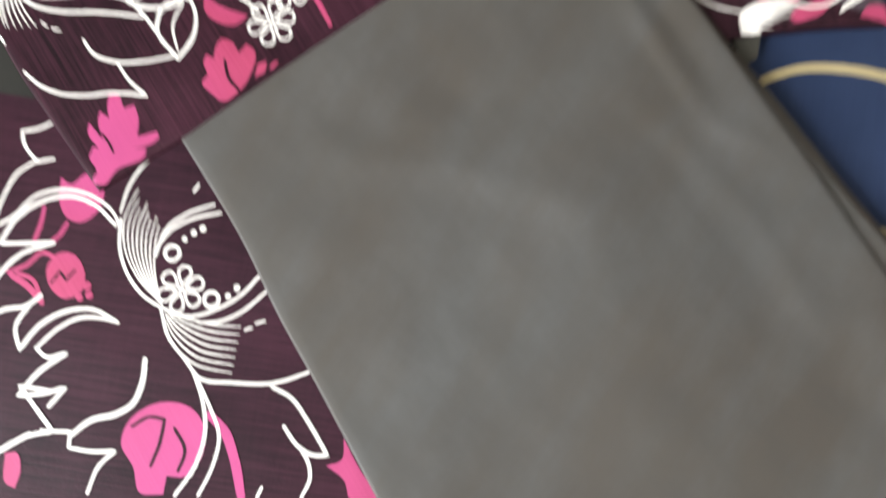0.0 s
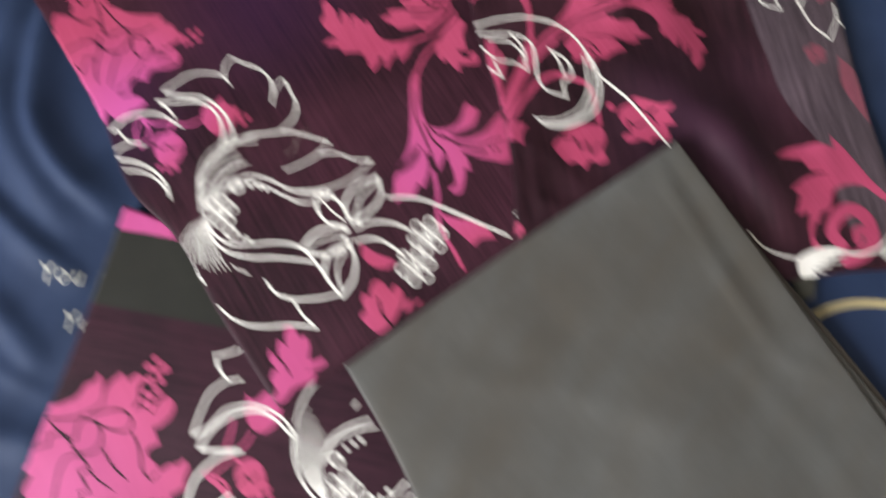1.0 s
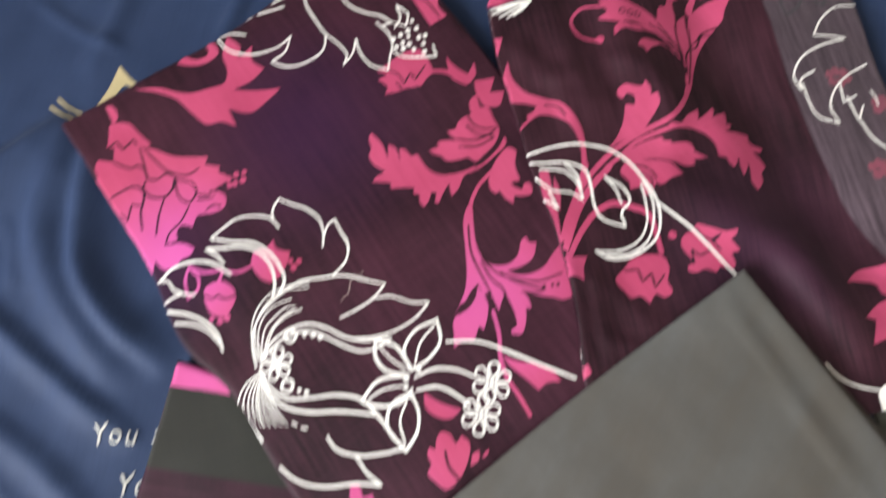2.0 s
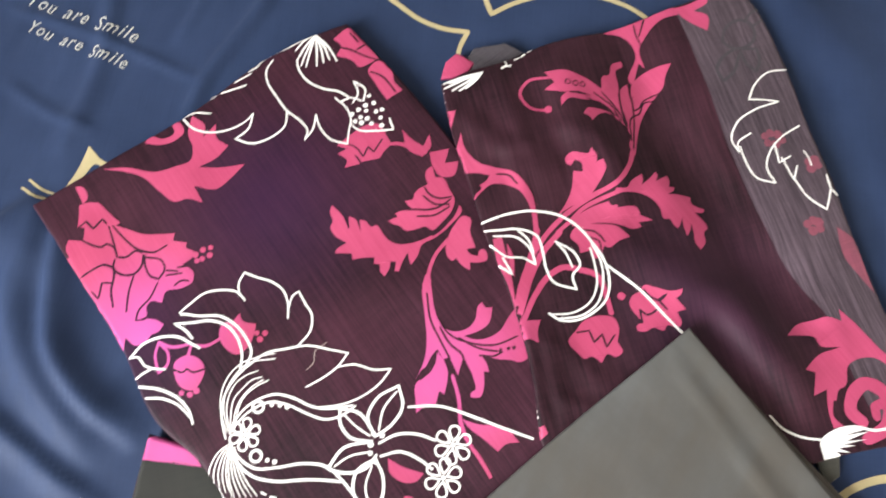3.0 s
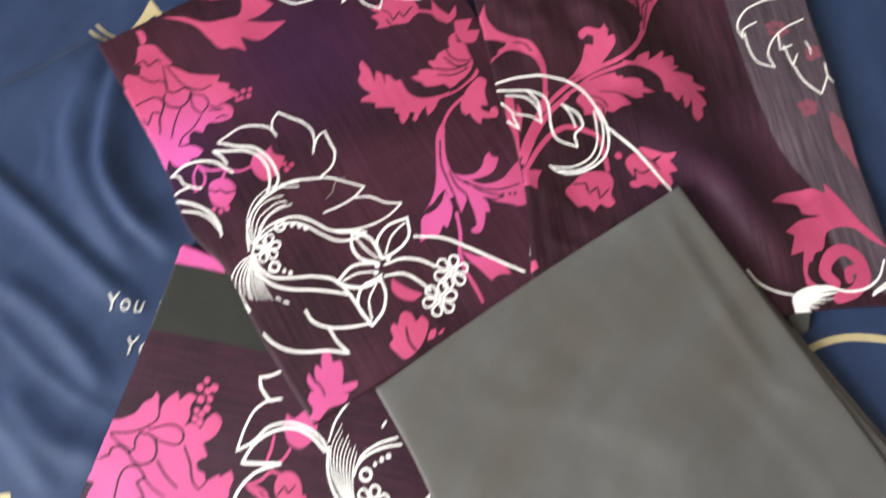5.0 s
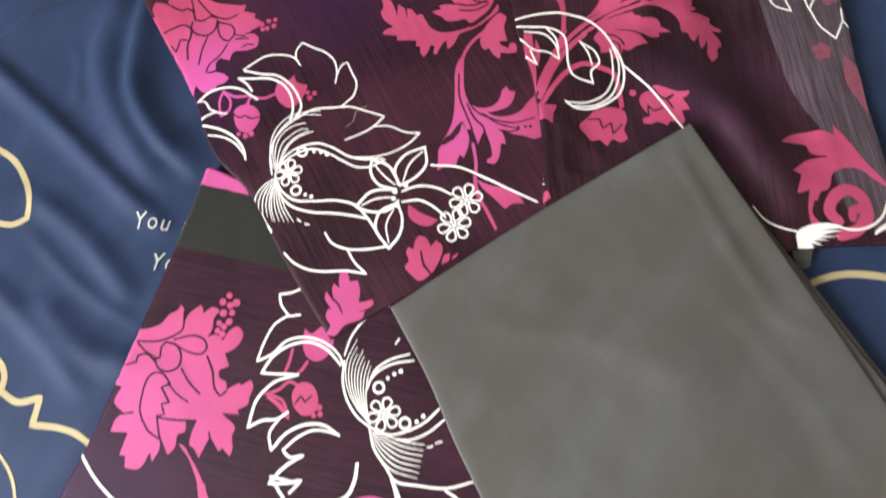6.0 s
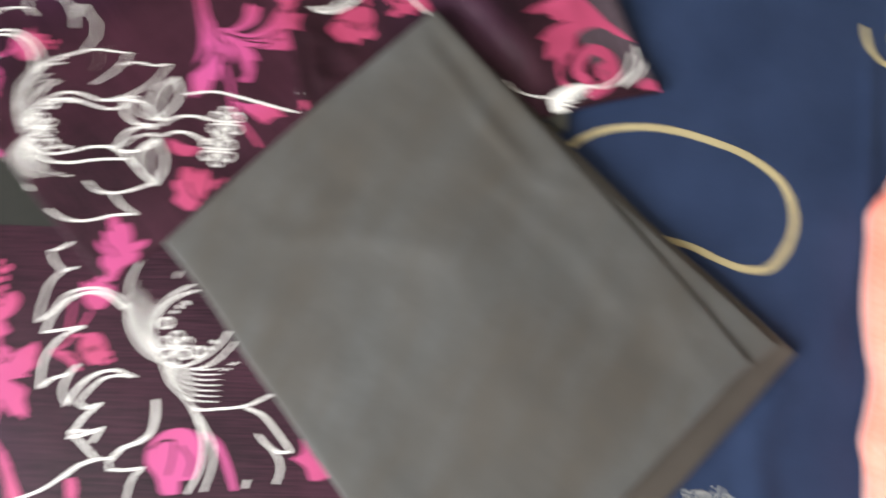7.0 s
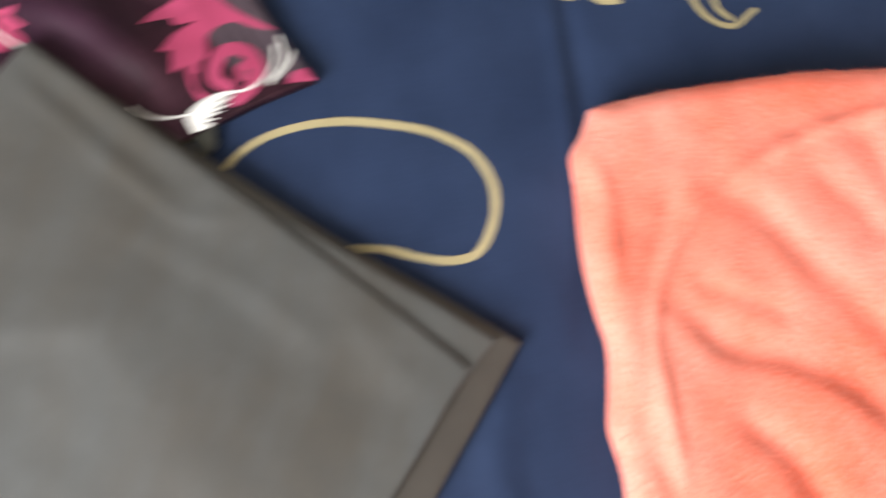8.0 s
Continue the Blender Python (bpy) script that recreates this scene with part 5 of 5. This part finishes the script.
line(side, "printed_line", [(-75, 247), (-71, 249)], 1.37)
line(upper, "petal_line", [(-231, 279), (-221, 275), (-210, 267), (-199, 261)], 1.3, ground=True)
line(upper, "petal_line", [(-206, 278), (-215, 274)], 1.3, ground=True)
line(upper, "petal_line", [(-206, 251), (-197, 245), (-191, 235), (-188, 229)], 1.3, ground=True)
line(upper, "petal_line", [(-219, 290), (-213, 281)], 1.3, ground=True)
line(side, "printed_line", [(-61, 254), (-56, 254)], 1.78)
# bed sheet print
fill(sheet, "printed_cloud", [(-476, 180), (-465, 193), (-455, 207), (-446, 226), (-442, 220), (-436, 212), (-426, 206), (-430, 202), (-442, 209), (-449, 202), (-457, 190), (-467, 178)], BEIGE)
line(sheet, "printed_line", [(-495, 203), (-486, 194), (-473, 186)], 2.2, ink=BEIGE)
line(sheet, "printed_line", [(-501, 197), (-489, 187), (-478, 182)], 2.2, ink=BEIGE)
line(sheet, "printed_cloud", [(-196, 379), (-192, 354), (-184, 331), (-173, 318), (-158, 302), (-139, 290), (-119, 284), (-127, 272), (-134, 254)], 4.4, ink=BEIGE)
line(sheet, "printed_cloud", [(-111, 376), (-104, 338), (-100, 320), (-96, 298), (-77, 305), (-50, 309), (-25, 309), (3, 298), (21, 287), (41, 266)], 4.4, ink=BEIGE)
line(sheet, "printed_loop", [(76, -134), (92, -126), (110, -122), (137, -124), (167, -133), (198, -150), (227, -173), (243, -198), (244, -224), (229, -249), (211, -260), (196, -257), (175, -244), (158, -230), (133, -217)], 6.2, ink=BEIGE)
line(sheet, "printed_loop", [(-622, 13), (-605, 18), (-591, 10), (-576, -1), (-564, -19), (-558, -35), (-559, -53), (-571, -58), (-586, -56), (-608, -46)], 5.5, ink=BEIGE)
line(sheet, "printed_cloud", [(-585, -168), (-567, -174), (-561, -188), (-563, -198), (-548, -207), (-529, -204), (-533, -225), (-510, -228), (-495, -233), (-480, -243)], 5.4, ink=BEIGE)
line(sheet, "printed_line", [(-559, -245), (-550, -256), (-544, -266), (-539, -283)], 2.6, ink=BEIGE)
line(sheet, "printed_figure", [(350, -82), (348, -93), (348, -103), (354, -114), (363, -121), (369, -112), (369, -97)], 5, ink=BEIGE)
line(sheet, "printed_figure", [(380, -94), (377, -104), (374, -119), (378, -130), (392, -138), (385, -124), (395, -119), (401, -108)], 5, ink=BEIGE)
line(sheet, "printed_figure", [(398, -114), (406, -121), (415, -131), (447, -146), (443, -157), (446, -178), (458, -191), (481, -187)], 4.5, ink=BEIGE)
line(sheet, "printed_figure", [(492, -165), (468, -164), (457, -165), (456, -174), (461, -186)], 4.5, ink=BEIGE)
dots(side, "selvage_fleck", [(-150, 220), (-150, 212), (-150, 205), (-148, 179), (-138, 107), (-137, 15), (-121, -40), (-121, -44)], 0.9, WHITE)
line(side, "motif_under_sheer", [(92, 244), (88, 234), (94, 228), (107, 227), (116, 234), (117, 246), (109, 252), (99, 250), (92, 244)], 2.6, ink=SHADE_GREY)
line(side, "motif_under_sheer", [(96, 226), (84, 219), (77, 209), (80, 198), (90, 205), (99, 220)], 2.6, ink=SHADE_GREY)
line(side, "motif_under_sheer", [(104, 225), (115, 224), (115, 214), (109, 203), (103, 211), (101, 223)], 2.6, ink=SHADE_GREY)
line(side, "motif_under_sheer", [(111, 250), (120, 258), (129, 261), (125, 249), (116, 245)], 2.2, ink=SHADE_GREY)
line(upper, "petal_line", [(-178, 136), (-170, 128), (-159, 126)], 1.3, ground=True)
line(upper, "petal_line", [(-185, 120), (-171, 119), (-159, 124)], 1.2, ground=True)
line(upper, "petal_line", [(-227, 178), (-223, 171), (-207, 172)], 1.3, ground=True)
line(upper, "petal_line", [(-373, 107), (-364, 107)], 1.3, ground=True)
line(upper, "petal_line", [(-382, 102), (-370, 102)], 1.3, ground=True)
line(upper, "petal_line", [(-376, 93), (-371, 96), (-365, 95)], 1.3, ground=True)
line(upper, "petal_line", [(-187, 10), (-191, 1), (-200, -5)], 1.2, ground=True)
line(side, "petal_line", [(-35, 199), (-19, 186), (-11, 168)], 1.1, ground=True)
line(side, "petal_line", [(-28, 203), (-16, 190), (-9, 165)], 1.1, ground=True)
line(side, "petal_line", [(23, 192), (13, 191), (7, 182), (0, 179), (-6, 158)], 1.2, ground=True)
line(side, "petal_line", [(-59, 84), (-50, 78), (-50, 70)], 1.1, ground=True)
petal = Cloth("pink_underlayer", PETAL_FLAP, (0.006, 0, 0), 0.0055, 0.0015, 72.0, wave=0.001, size=18, root=side.root)
petal.body("pink_underlayer", PINK, "pink printed edge of the layer beneath", cell=3)
flap = Cloth("sheer_flap", FLAP, (0.004, 0, 0), 0.0035, 0.0012, 71.0, wave=0.0025, size=14, root=side.root)
flap.body("sheer_flap", SHEER_DARK, "crumpled sheer corner", cell=3)
tuck = Cloth("olive_underlayer", TUCK, (0.004, 0, 0), 0.0035, 0.001, 73.0, wave=0.0005, size=18, root=side.root)
tuck.body("olive_underlayer", OLIVE_PALE, "olive grey edge of a layer beneath", cell=3)
written(sheet, "You are Smile", *TEXT_TOP)
written(sheet, "You are Smile", *TEXT_TOP_B)
written(sheet, "You are Smile", *TEXT_LEFT)
written(sheet, "You are Smile", *TEXT_LEFT_B)
written(sheet, "You are smile", *TEXT_RIGHT)
dots(side, "printed_petal_under_sheer", SHEER_SPOTS, 3.6, DULL_PINK)
fill(side, "printed_leaf_under_sheer", SHEER_LEAF, DULL_PINK)
